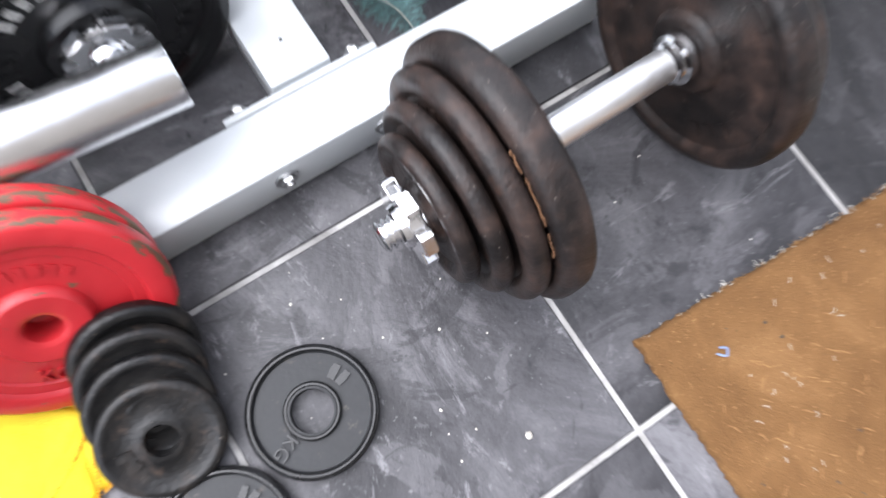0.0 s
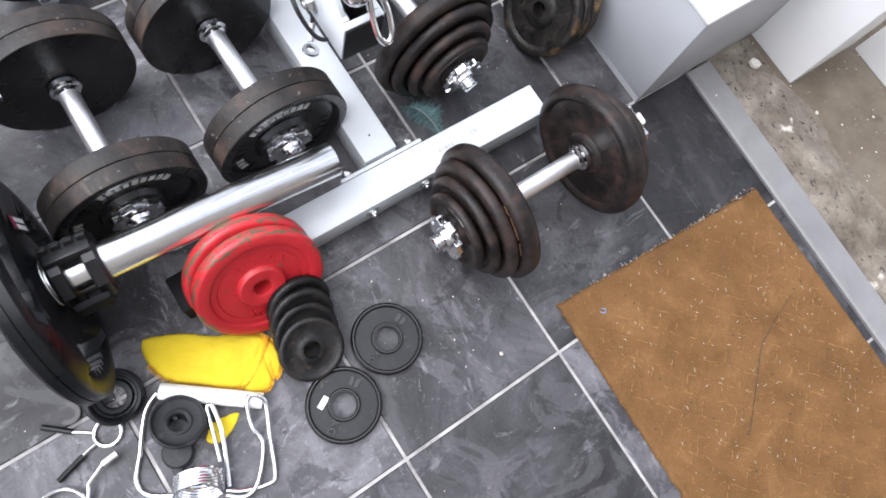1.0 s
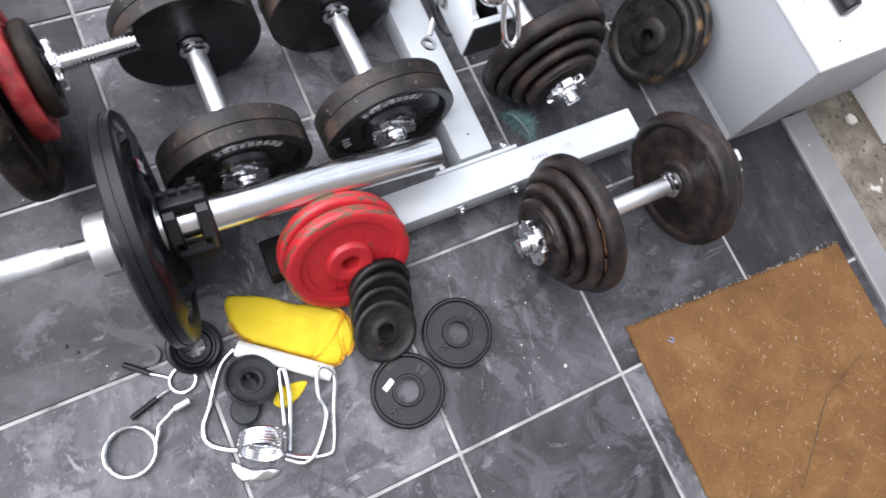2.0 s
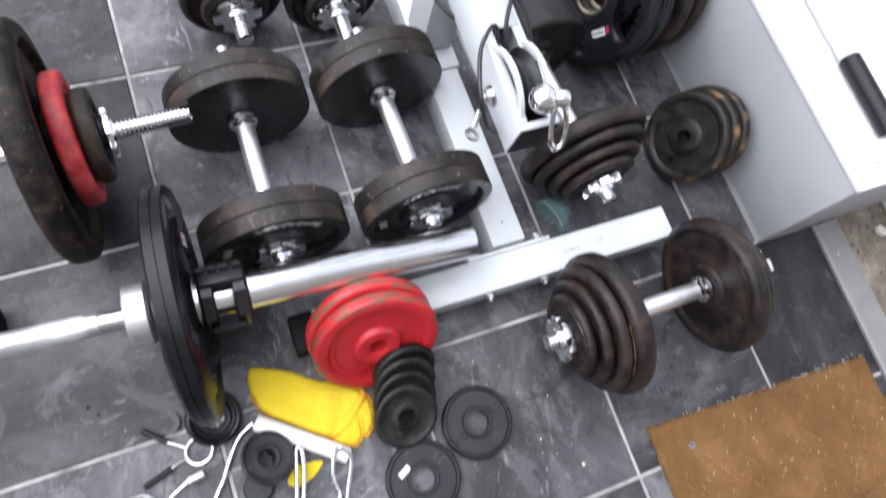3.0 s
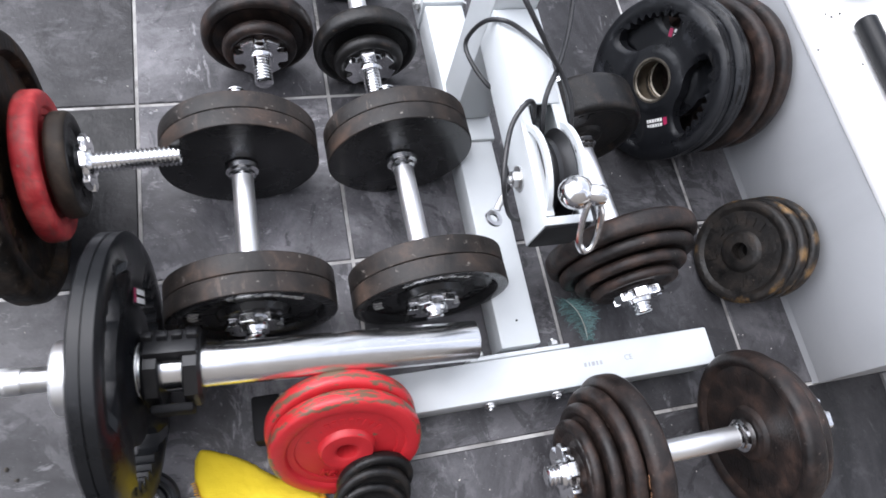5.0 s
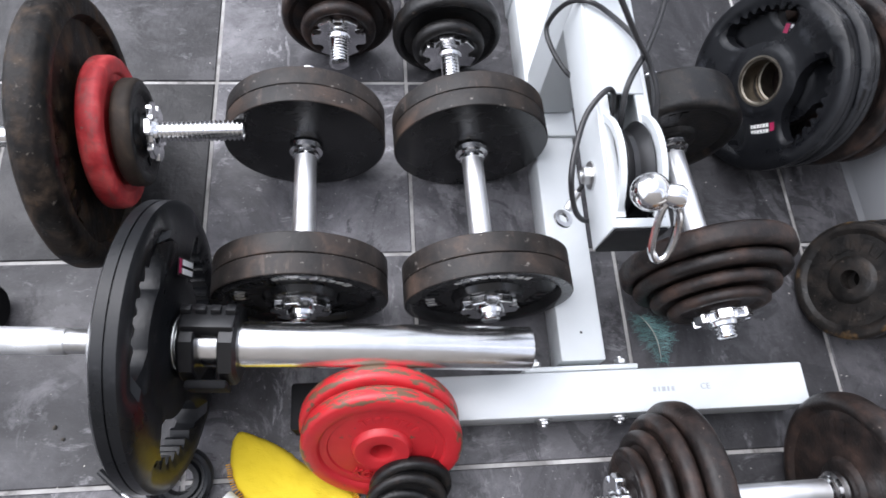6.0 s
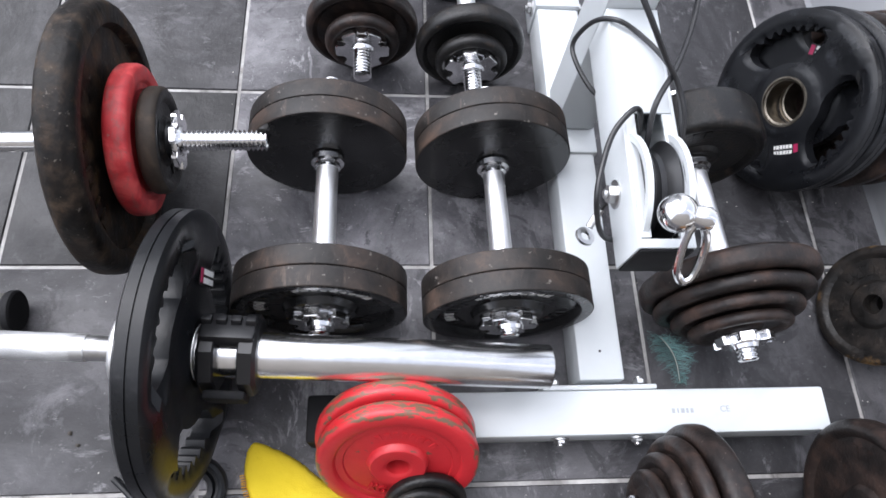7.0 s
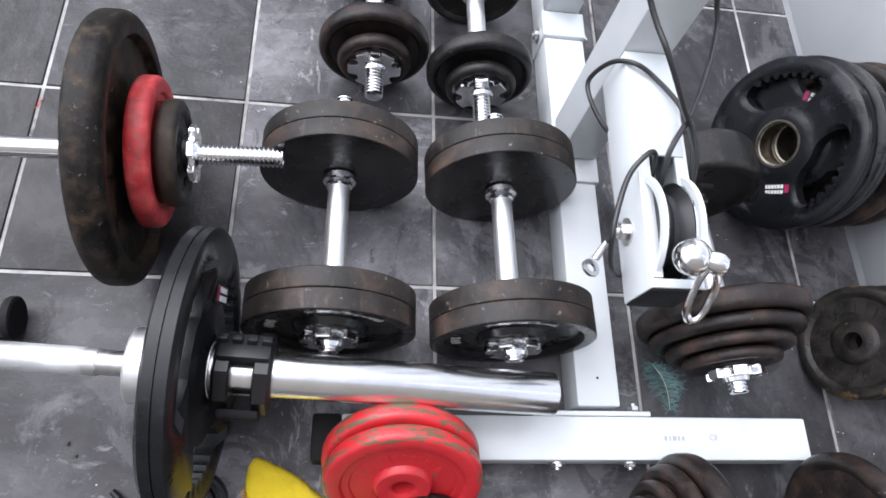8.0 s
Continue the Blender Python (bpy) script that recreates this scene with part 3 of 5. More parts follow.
# thin black disc that puts in the dark of a small hole
part("hole", rod(0, 0.0008, 0.0018, 0.0002, 12), PLASTIC, rig, m=Matrix.Translation(on_rig(0.214, -0.142, 0.0592)) @ pose(0, 0, 0, 0, -90, 0))
part("saddle_sleeve", box((0.068, 0.272, 0.064), on_rig(0.2135, 0.293, 0.0335), 0.003), WHITE, rig)
part("saddle_bracket", box((0.074, 0.052, 0.070), on_rig(0.2135, 0.456, 0.0365), 0.003), WHITE, rig)
part("rear_post", box((0.061, 0.070, 1.83), on_rig(0.2135, 0.5175, 0.976), 0.004), WHITE, rig)
part("upright", box((0.061, 0.070, 1.9), on_rig(0.2135, 0.230, 1.0175), 0.004), WHITE, rig)

# the arm that carries the pulley, a square tube that slopes down towards its open end
ARM = Matrix.Translation(on_rig(0.2145, 0.196, 0.284)) @ pose(0, 0, 0, 0, 0, -90) @ pose(0, 0, 0, 0, 3, 0)
ARM_LONG = 0.292
arm = part("pulley_arm", box((ARM_LONG, 0.0525, 0.004), (ARM_LONG / 2, 0, -0.033), 0.001), WHITE, rig, m=ARM)
arm_walls = [((ARM_LONG, 0.004, 0.070), (ARM_LONG / 2, s * 0.028, 0)) for s in (-1, 1)] + [((0.137, 0.0525, 0.004), (0.0685, 0, 0.033)), ((0.010, 0.0525, 0.004), (ARM_LONG - 0.005, 0, 0.033))]
arm_walls += [((ARM_LONG - 0.149, 0.011, 0.004), (0.138 + (ARM_LONG - 0.149) / 2, s * 0.0207, 0.033)) for s in (-1, 1)]
for size, centre in arm_walls:
    part("arm_wall", box(size, centre, 0.001), WHITE, arm)
part("arm_plug", box((0.004, 0.056, 0.066), (ARM_LONG + 0.001, 0, -0.001), 0.0015), BLACK_MATT, rig, "black plug in the arm's end", m=ARM)
PULLEY = ARM @ Matrix.Translation((0.219, 0, 0.002))
wheel = part("pulley_wheel", lathe([(-0.013, 0.006), (-0.015, 0.010), (-0.0165, 0.056), (-0.0135, 0.058), (-0.003, 0.047), (0.003, 0.047), (0.0135, 0.058),
                                    (0.0165, 0.056), (0.015, 0.010), (0.013, 0.006)], 56), PLASTIC, rig, "black nylon pulley wheel", m=PULLEY @ pose(0, 0, 0, 0, 0, 90))
part("axle", rod(-0.022, 0.022, 0.006, 0.001, 16), ZINC, wheel)
for s in (-1, 1):
    arc = [radians(a) for a in range(22, 159, 8)]
    pts = [(0.066 * math.cos(a), 0.066 * math.sin(a)) for a in arc] + [(0.0585 * math.cos(a), 0.0585 * math.sin(a)) for a in arc[::-1]]
    part("pulley_guard", prism([(-y, z) for y, z in pts], -0.003, 0.003, bevel=0.0008), WHITE, rig, m=PULLEY @ Matrix.Translation((0, s * 0.0212, -0.002)) @ pose(0, 0, 0, 0, 0, 90))
hex_bolt(rig, ARM @ Matrix.Translation((0.214, -0.030, -0.008)) @ pose(0, 0, 0, 0, 0, -90), 0.011, 0.008)
def lettering(body, size, mat, deep=0.0002):
    """Flat raised writing, centred, as a mesh."""
    mark = bpy.data.curves.new("writing", "FONT")
    mark.body, mark.size, mark.extrude, mark.align_x, mark.align_y = body, size, deep, "CENTER", "CENTER"
    mark_ob = new("writing", mark)
    bpy.context.view_layer.update()
    me = bpy.data.meshes.new_from_object(mark_ob.evaluated_get(bpy.context.evaluated_depsgraph_get()))
    bpy.data.objects.remove(mark_ob)
    me.materials.clear()
    me.materials.append(mat)
    return me


part("printed_mark", lettering("CE", 0.011, FAINT_PRINT), FAINT_PRINT, rig, "faint grey CE mark", m=Matrix.Translation(on_rig(0.369, -0.220, 0.0612)))
bars = bmesh.new()
for i, w in enumerate((0.004, 0.002, 0.005, 0.003, 0.004)):
    box((w, 0.006, 0.0004), on_rig(0.300 + 0.0062 * i, -0.221, 0.0612), 0, bars)
part("printed_bars", bars, FAINT_PRINT, rig)

# cable with its end stop, snap hook and loose lug
cable = thing("pulley_cable", pose(0.205, -0.05, 0.34), "black sheathed steel cable threaded over the pulley with chrome end ball", "cable")


def rel(points, o=(0.205, -0.05, 0.34)):
    return [Vector(p) - Vector(o) for p in points]


part("cable_run", tube(smooth_path(rel([(0.2495, -0.020, 0.262), (0.2495, 0.018, 0.296), (0.249, 0.048, 0.322), (0.240, 0.075, 0.338), (0.221, 0.090, 0.360), (0.200, 0.106, 0.388), (0.185, 0.127, 0.405),
                                       (0.175, 0.151, 0.412), (0.164, 0.174, 0.425), (0.150, 0.200, 0.450), (0.140, 0.225, 0.52), (0.138, 0.235, 0.75), (0.15, 0.235, 1.2)])), 0.0032), CABLE, cable)
part("cable_run", tube(smooth_path(rel([(0.212, 0.010, 0.285), (0.211, 0.030, 0.312), (0.212, 0.046, 0.328), (0.219, 0.062, 0.337), (0.238, 0.091, 0.341), (0.260, 0.134, 0.343), (0.270, 0.165, 0.354),
                                       (0.279, 0.204, 0.364), (0.272, 0.226, 0.385), (0.264, 0.240, 0.43), (0.268, 0.250, 0.6), (0.27, 0.25, 1.2)])), 0.0032), CABLE, cable)
part("cable_run", tube(smooth_path(rel([(0.203, 0.030, 0.296), (0.203, 0.050, 0.318), (0.192, 0.050, 0.327), (0.171, 0.028, 0.318), (0.155, -0.010, 0.313), (0.149, -0.043, 0.300), (0.162, -0.060, 0.262), (0.184, -0.058, 0.234), (0.206, -0.048, 0.238)])), 0.0032), CABLE, cable)
part("cable_loop", tube(smooth_path(rel([(0.198, 0.124, 0.243), (0.181, 0.133, 0.248), (0.164, 0.165, 0.255), (0.160, 0.190, 0.264), (0.172, 0.188, 0.302), (0.190, 0.172, 0.325), (0.215, 0.155, 0.323), (0.240, 0.112, 0.326), (0.2505, 0.070, 0.318), (0.2505, 0.03, 0.300), (0.2505, 0.0, 0.27)])), 0.0030), CABLE, cable)
ball = part("end_ball", lathe([(0.019 * math.sin(radians(a)), max(0.0, 0.019 * math.cos(radians(a)))) for a in range(-90, 91, 10)], 36, closed=False), CHROME, cable, "chrome end ball", m=Matrix.Translation(rel([(0.208, -0.081, 0.349)])[0]))
part("swivel", lathe([(-0.006, 0), (-0.006, 0.009), (0.004, 0.0115), (0.012, 0.012), (0.017, 0.0095), (0.0185, 0.004), (0.0185, 0)], 28, closed=False, m=along(rel([(0.222, -0.086, 0.353)])[0], (1, -0.32, 0.05))), CHROME, cable, "chrome swivel end")
hook_pts = [(0.226, -0.092, 0.352), (0.238, -0.100, 0.336), (0.242, -0.112, 0.312), (0.239, -0.124, 0.292), (0.229, -0.127, 0.288), (0.221, -0.120, 0.300), (0.218, -0.107, 0.324), (0.219, -0.096, 0.346)]
part("snap_hook", tube(smooth_path(rel(hook_pts), 6, True), 0.0043, closed=True), CHROME, cable, "zinc snap hook hanging below the ball")
lug_m = Matrix.Translation(rel([(0.179, -0.022, 0.161)])[0]) @ pose(0, 0, 0, 0, -70, 25)
part("lug", lathe([(-0.002, 0.0065), (-0.002, 0.0125), (0.002, 0.0125), (0.002, 0.0065)], 28), ZINC, cable, "zinc cable lug with an eye", m=lug_m)
part("lug_shank", tube(smooth_path(rel([(0.184, -0.012, 0.166), (0.191, -0.002, 0.171), (0.198, 0.007, 0.178)])), 0.0046), ZINC, cable)
part("cable_tail", tube(smooth_path(rel([(0.196, 0.005, 0.177), (0.204, 0.014, 0.195), (0.210, 0.018, 0.225), (0.212, 0.015, 0.250)])), 0.003), CABLE, cable)


# ---- weights ----
def dumbbell(label, centre, yaw, height, near, far, grip, tips, plate_mat, shift=0.0, spin=12, group="spinlock dumbbells", flat_in=True, letters=None, far_mat=None, loose=0.0,
             nut_in=0.0, star=0.037, screw=0.0128):
    """A spinlock dumbbell whose own x axis runs along its bar. near and far: plates from the grip outwards, as (radius, thickness)."""
    d = thing("dumbbell", pose(centre[0], centre[1], height, 0, 0, yaw), label, "dumbbell", group)
    part("handle", rod(-grip, grip, 0.0145, 0.001, 40), SATIN, d, "chromed steel handle")
    for s, plates, tip in ((-1, near, tips[0]), (1, far, tips[1])):
        turn = pose(0, 0, 0, 0, 0, 0 if s > 0 else 180)
        part("inner_collar", lathe([(grip - 0.017, 0.014), (grip - 0.015, 0.0175), (grip - 0.010, 0.0175), (grip - 0.008, 0.022), (grip - 0.001, 0.0225), (grip, 0.021), (grip, 0.014)], 32), CHROME, d, m=turn)
        a = grip + 0.001
        for i, (R, t) in enumerate(plates):
            big = R > 0.09
            prof = plate_profile(R, t, hub=(0.043 if flat_in else 0.034) if big else 0.026, rim=0.016 if big else 0.012, deep=0.009 if big and flat_in else 0.005,
                                 back_deep=0.0 if flat_in else 0.006, round_by=0.0016 if flat_in else min(0.010, t * 0.42))
            b = lathe(prof, 72 if big else 56)
            if big:
                raised_marks(b, (t / 2 - (0.009 if flat_in else 0.005)) + 0.0005, R * 0.66, 20, 7, (0.014, 0.009), 0.013)
                raised_marks(b, (t / 2 - (0.009 if flat_in else 0.005)) + 0.0005, R * 0.66, 200, 3, (0.014, 0.010), 0.014)
                if not flat_in:
                    raised_marks(b, -(t / 2 - 0.006) - 0.0005, R * 0.66, 60, 4, (0.014, 0.009), 0.016)
                    raised_marks(b, -(t / 2 - 0.006) - 0.0005, R * 0.66, 240, 2, (0.014, 0.009), 0.016)
            p = part("weight_plate", b, far_mat if far_mat and s > 0 else plate_mat, d, m=turn @ pose(a + t / 2 + 0.0003, 0, 0, 17 * i + 40 * (s > 0) + shift, 0, 0))
            if letters and i == len(plates) - 1 and s < 0:
                for start, count in zip(letters, (9, 3)):
                    w = bmesh.new()
                    raised_marks(w, t / 2 - 0.0085 + 0.001, R * 0.69, start, count, (0.012, 0.008), 0.0115, 0.001)
                    part("lettering", w, PALE_PRINT, p, "worn white raised lettering")
            a += t + 0.0006
        part("threaded_end", threaded(grip, tip, screw), CHROME, d, m=turn)
        star_nut(d, s * (a - (0.004 if flat_in else 0.001) - nut_in + (loose if s > 0 else 0)), s, spin + 30 * s, outer=star)
    return d


PAIR_PLATES = ((0.1065, 0.0252), (0.1065, 0.0252))
dumbbell("adjustable dumbbell with paired black iron plates, on the tiles", (-0.1455, 0.032), 89.5, 0.1065, PAIR_PLATES, PAIR_PLATES, 0.084, (0.162, 0.211), (GLOSS_BLACK, IRON_RIM), letters=(-70, 55))
dumbbell("adjustable dumbbell with paired black iron plates, beside the white rail", (0.082, 0.0265), 91.5, 0.1065, PAIR_PLATES, PAIR_PLATES, 0.084, (0.162, 0.207), (GLOSS_BLACK, IRON_RIM), 25, 30, letters=(-75, 50))
GRADED = ((0.1125, 0.030), (0.100, 0.0185), (0.082, 0.0165), (0.064, 0.015))
worn = dumbbell("adjustable dumbbell with graded rusty iron plates, beside the doormat", (0.391, -0.3565), 0.5, 0.1125, GRADED, GRADED, 0.087, (0.206, 0.217), IRON, 0, 5, flat_in=False, loose=0.013)
dumbbell("adjustable dumbbell with graded rusty iron plates, under the pulley arm", (0.371, 0.030), 94, 0.1125, GRADED, ((0.099, 0.0625),), 0.082, (0.201, 0.201), IRON, 60, 20, flat_in=False, far_mat=IRON_BLACK)
dumbbell("lighter dumbbell with stepped rusty plates and long threaded ends", (-0.105, 0.450), 91, 0.085, ((0.085, 0.030), (0.056, 0.022)), ((0.085, 0.030), (0.056, 0.022)), 0.073, (0.182, 0.182), IRON, 10, 30, flat_in=False, nut_in=0.007, star=0.041, screw=0.0137)
dumbbell("lighter dumbbell with stepped black plates and long threaded ends", (0.060, 0.420), 91, 0.0835, ((0.0835, 0.030), (0.055, 0.022)), ((0.0835, 0.030), (0.055, 0.022)), 0.073, (0.189, 0.189), IRON_BLACK, 30, 10, flat_in=False, nut_in=0.007, star=0.041, screw=0.0137)
rust_streak = bmesh.new()
for i in range(26):
    w = 0.0008 + 0.0012 * noise.noise((i * 0.31, 3.1, 0))
    if w < 0.0005:
        continue
    box((w, 0.0034, 0.0008), (0, 0, 0.0996 - 0.0006 * (i % 3)), 0, rust_streak, pose(-0.1195 + 0.0012 * noise.noise((i * 0.5, 0, 0)), 0, 0, 12 + 1.9 * i, 0, 0))
part("rust_patch", rust_streak, RUST, worn, "orange rust streak on a plate rim")


LOBE = {6: 0.03, 7: 0.10, 8: 0.17, 9: 0.20, 10: 0.19, 11: 0.13, 12: 0.06, 13: 0.02}   # how far the web stands proud between the grips


def tri_plate(name, R, t, holes_at, mat=RUBBER, parent=None, m=None, insert=STEEL, logos=(), badge=1.0, bush=1.0, start=4, swell=1.0):
    """A rubber plate with three long grip openings, a raised rim and a metal bush; its front looks along +x."""
    radii = [0.0312 * bush, 0.0365 * bush, 0.0405 * bush, 0.0455 * bush, max(0.42 * R, 0.0475 * bush), 0.46 * R, 0.52 * R, 0.60 * R, 0.69 * R, 0.77 * R, 0.815 * R, 0.845 * R, 0.875 * R, 0.965 * R, R]
    depth = [t * k for k in (0.5, 0.5, 0.47, 0.38, 0.36, 0.34, 0.33, 0.33, 0.33, 0.34, 0.36, 0.43, 0.5, 0.48, 0.36)]
    half = {4: 17, 5: 28, 6: 34, 7: 37.5, 8: 38.5, 9: 37, 10: 31}
    if start == 6:
        half.update({6: 24, 7: 33, 8: 36.5})
    seg, groove, edge = 144, 0.0016, 15                  # 48 columns to each grip, 15 of them on either side of its middle
    bmx = bmesh.new()

    def ring(x, i, r):
        out = []
        for j in range(seg):
            u = (j + 24) % 48 - 24
            limit = half.get(i, 37.5)
            d = u * limit / edge if abs(u) <= edge else math.copysign(limit + (abs(u) - edge) * (60 - limit) / (24 - edge), u)
            a = radians(holes_at[0] + 120 * ((j + 24) // 48) + d)
            q = r - 0.05 * R * ((j // 2) % 2) if i == 10 and abs(u) < edge - 1 else r     # ribs along the outer edge of each grip
            lobe = swell * LOBE.get(i, 0) * t * min(1, max(0, (abs(u) - edge) / 2)) if 0 <= i else 0
            out.append(bmx.verts.new((x + math.copysign(lobe, x), q * math.cos(a), q * math.sin(a))))
        return out
    front = [ring(d, i, r) for i, (r, d) in enumerate(zip(radii, depth))]
    back = [ring(-d, i, r) for i, (r, d) in enumerate(zip(radii, depth))]

    def void(i, j):
        return start <= i <= 9 and -edge <= (j + 24) % 48 - 24 < edge
    n = len(radii) - 1
    for i in range(n):
        for j in range(seg):
            k = (j + 1) % seg
            if void(i, j):
                continue
            bmx.faces.new((front[i][j], front[i + 1][j], front[i + 1][k], front[i][k]))
            bmx.faces.new((back[i][j], back[i][k], back[i + 1][k], back[i + 1][j]))
            for inside, va, vb in ((i and void(i - 1, j), (i, j), (i, k)), (i < n - 1 and void(i + 1, j), (i + 1, j), (i + 1, k)),
                                   (void(i, (j - 1) % seg), (i, j), (i + 1, j)), (void(i, k), (i, k), (i + 1, k))):
                if inside:
                    bmx.faces.new((front[va[0]][va[1]], front[vb[0]][vb[1]], back[vb[0]][vb[1]], back[va[0]][va[1]]))
    tread = [front[n]] + [ring(t * x, -1, R - g) for x, g in ((0.04, 0), (0.025, groove), (-0.01, groove), (-0.025, 0))] + [back[n]]
    for p, q in list(zip(tread, tread[1:])) + [(front[0], back[0])]:
        for j in range(seg):
            k = (j + 1) % seg
            bmx.faces.new((p[j], p[k], q[k], q[j]))
    ob = part(name, bmx, mat, parent, m=m, angle=40)
    part("bush", lathe([(a, r * bush) for a, r in ((t * 0.5 - 0.002, 0.0262), (t * 0.5 - 0.001, 0.0284), (t * 0.5 + 0.001, 0.0288), (t * 0.5 + 0.001, 0.0312), (t * 0.46, 0.0316), (-t * 0.46, 0.0316), (-t * 0.5 - 0.001, 0.0312), (-t * 0.5 - 0.001, 0.0262))], 48), insert, ob, "metal bush round the hole")
    face = t * 0.36 + 0.006 * (swell - 1)
    for a in logos:
        lm = pose(0, 0, 0, a, 0, 0) @ Matrix.Translation((0, 0, 0.53 * R)) @ Matrix.Diagonal((1, badge, badge, 1)) @ Matrix.Translation((0, 0, -0.53 * R))
        part("badge", box((0.001, 0.032, 0.013), (face + 0.0006, 0, 0.53 * R), 0, m=lm), PLASTIC, ob)
        txt = bmesh.new()
        for row in (-0.003, 0.003):
            y = -0.0135
            for q in range(6):
                w = (0.0030, 0.0022, 0.0034)[(q + (row > 0)) % 3]
                box((0.0006, w, 0.0040), (face + 0.0013, y + w / 2, 0.53 * R + row), 0, txt, lm)
                y += w + 0.0009
        part("badge_bars", txt, PAPER, ob, "small white bars on a badge")
        part("badge_emblem", box((0.0006, 0.005, 0.010), (face + 0.0013, 0.0125, 0.53 * R), 0, m=lm), MAGENTA, ob)
    return ob


# the long bar with its rubber plate and clamp
LONG_BAR = along((-0.302, -0.161, 0.1595), (1, -0.045, -0.040))
bar = thing("olympic_barbell", LONG_BAR, "chrome barbell with black rubber grip plate and clamp, on the tiles", "barbell")
part("sleeve", lathe([(-0.02, 0), (-0.02, 0.0255), (0.4245, 0.0255), (0.426, 0.0245), (0.426, 0.0225), (0.4235, 0.021), (0.4235, 0)], 56, closed=False), SLEEVE, bar, "polished chrome sleeve")
part("stop_collar", lathe([(-0.052, 0), (-0.052, 0.038), (-0.049, 0.041), (-0.026, 0.041), (-0.023, 0.038), (-0.023, 0)], 56, closed=False), STEEL, bar, "wide steel stop collar")
part("shaft", rod(-1.35, -0.085, 0.0148, 0.001, 32), STEEL, bar, "knurled steel shaft")
part("neck", rod(-0.086, -0.053, 0.0138, 0.001, 32), ZINC, bar)
knurl = bmesh.new()
for k in range(2):
    for s in range(26):
        pts = [(-0.60 + 0.50 * i / 90, 0.01475 * math.cos((1 if k else -1) * i * 0.32 + s * 0.2417), 0.01475 * math.sin((1 if k else -1) * i * 0.32 + s * 0.2417)) for i in range(91)]
        tube(pts, 0.0004, 4, knurl)
tagged(part("knurling", knurl, STEEL, bar), kind="stuff")
tri_plate("weight_plate", 0.157, 0.031, (65.5, 185.5, 305.5), parent=bar, m=pose(0.0165, 0, 0, 0, -3, 0) @ pose(0, 0, 0, 20, 0, 0), insert=STEEL, logos=(263.5,), badge=-1.6, start=6, swell=1.7)
clamp = part("clamp", lathe([(0.036, 0.0262), (0.036, 0.040), (0.040, 0.044), (0.053, 0.044), (0.055, 0.041), (0.055, 0.0262)], 8), PLASTIC, bar, "black plastic locking clamp", m=pose(0, 0, 0, 12, 0, 0))
part("clamp_ring", lathe([(0.078, 0.0262), (0.078, 0.041), (0.080, 0.045), (0.094, 0.045), (0.098, 0.041), (0.098, 0.0262)], 8), PLASTIC, clamp)
for a, w, h in ((-40, 0.034, 0.016), (170, 0.040, 0.018), (215, 0.030, 0.016)):
    part("clamp_block", box((0.056, w, h), (0.067, 0, 0.037), 0.003, m=pose(0, 0, 0, a, 0, 0)), PLASTIC, clamp)
lever = part("clamp_lever", box((0.044, 0.036, 0.010), (0.066, 0.0, 0.047), 0.003, m=pose(0, 0, 0, 80, 0, 0)), BLACK_MATT, clamp)
for q in range(4):
    part("clamp_tooth", box((0.011, 0.010, 0.008), (0.043 + 0.0155 * q, 0, 0.047), 0.0012, m=pose(0, 0, 0, -48, 0, 0)), PLASTIC, clamp)

# the thinner screw-ended bar
THIN_BAR = along((-0.403, 0.101, 0.1665), (1, 0.045, -0.03))
thin = thing("screw_barbell", THIN_BAR, "thin chrome barbell with rusty and red plates, threaded end", "barbell")
part("shaft", rod(-1.3, -0.02, 0.0128, 0.001, 32), CHROME, thin, "chromed steel shaft")
part("threaded_end", threaded(-0.02, 0.189, 0.0132), CHROME, thin, "long threaded chrome end")
b = lathe(plate_profile(0.164, 0.040, hub=0.04, rim=0.026, deep=0.012, round_by=0.013), 88)
raised_marks(b, 0.0095, 0.112, 30, 6, (0.022, 0.015), 0.021, 0.0045)
raised_marks(b, 0.0095, 0.112, 200, 4, (0.022, 0.015), 0.021, 0.0045)
part("weight_plate", b, IRON_WIDE, thin, "large rusty iron plate")
b = lathe(stepped_profile(0.0925, 0.026), 72)
part("weight_plate", b, RED_DULL, thin, "chipped red plate", m=pose(0.0335, 0, 0, 30, 0, 0))
b = lathe(plate_profile(0.066, 0.023, hub=0.028, rim=0.014, deep=0.005, round_by=0.007), 60)
raised_marks(b, 0.0075, 0.040, 70, 3, (0.01, 0.007), 0.011)
part("weight_plate", b, (IRON_BLACK, IRON_TAN), thin, "small worn iron plate", m=pose(0.0585, 0, 0, 80, 0, 0))
part("rubber_washer", lathe([(0.0695, 0.0135), (0.0695, 0.0245), (0.074, 0.0235), (0.074, 0.0135)], 36), RUBBER, thin, "black rubber washer")
thin_nut = star_nut(thin, 0.0742, 1, 50)
thin_nut.matrix_basis = thin_nut.matrix_basis @ Matrix.Diagonal((0.6, 1.0, 1.0, 1))


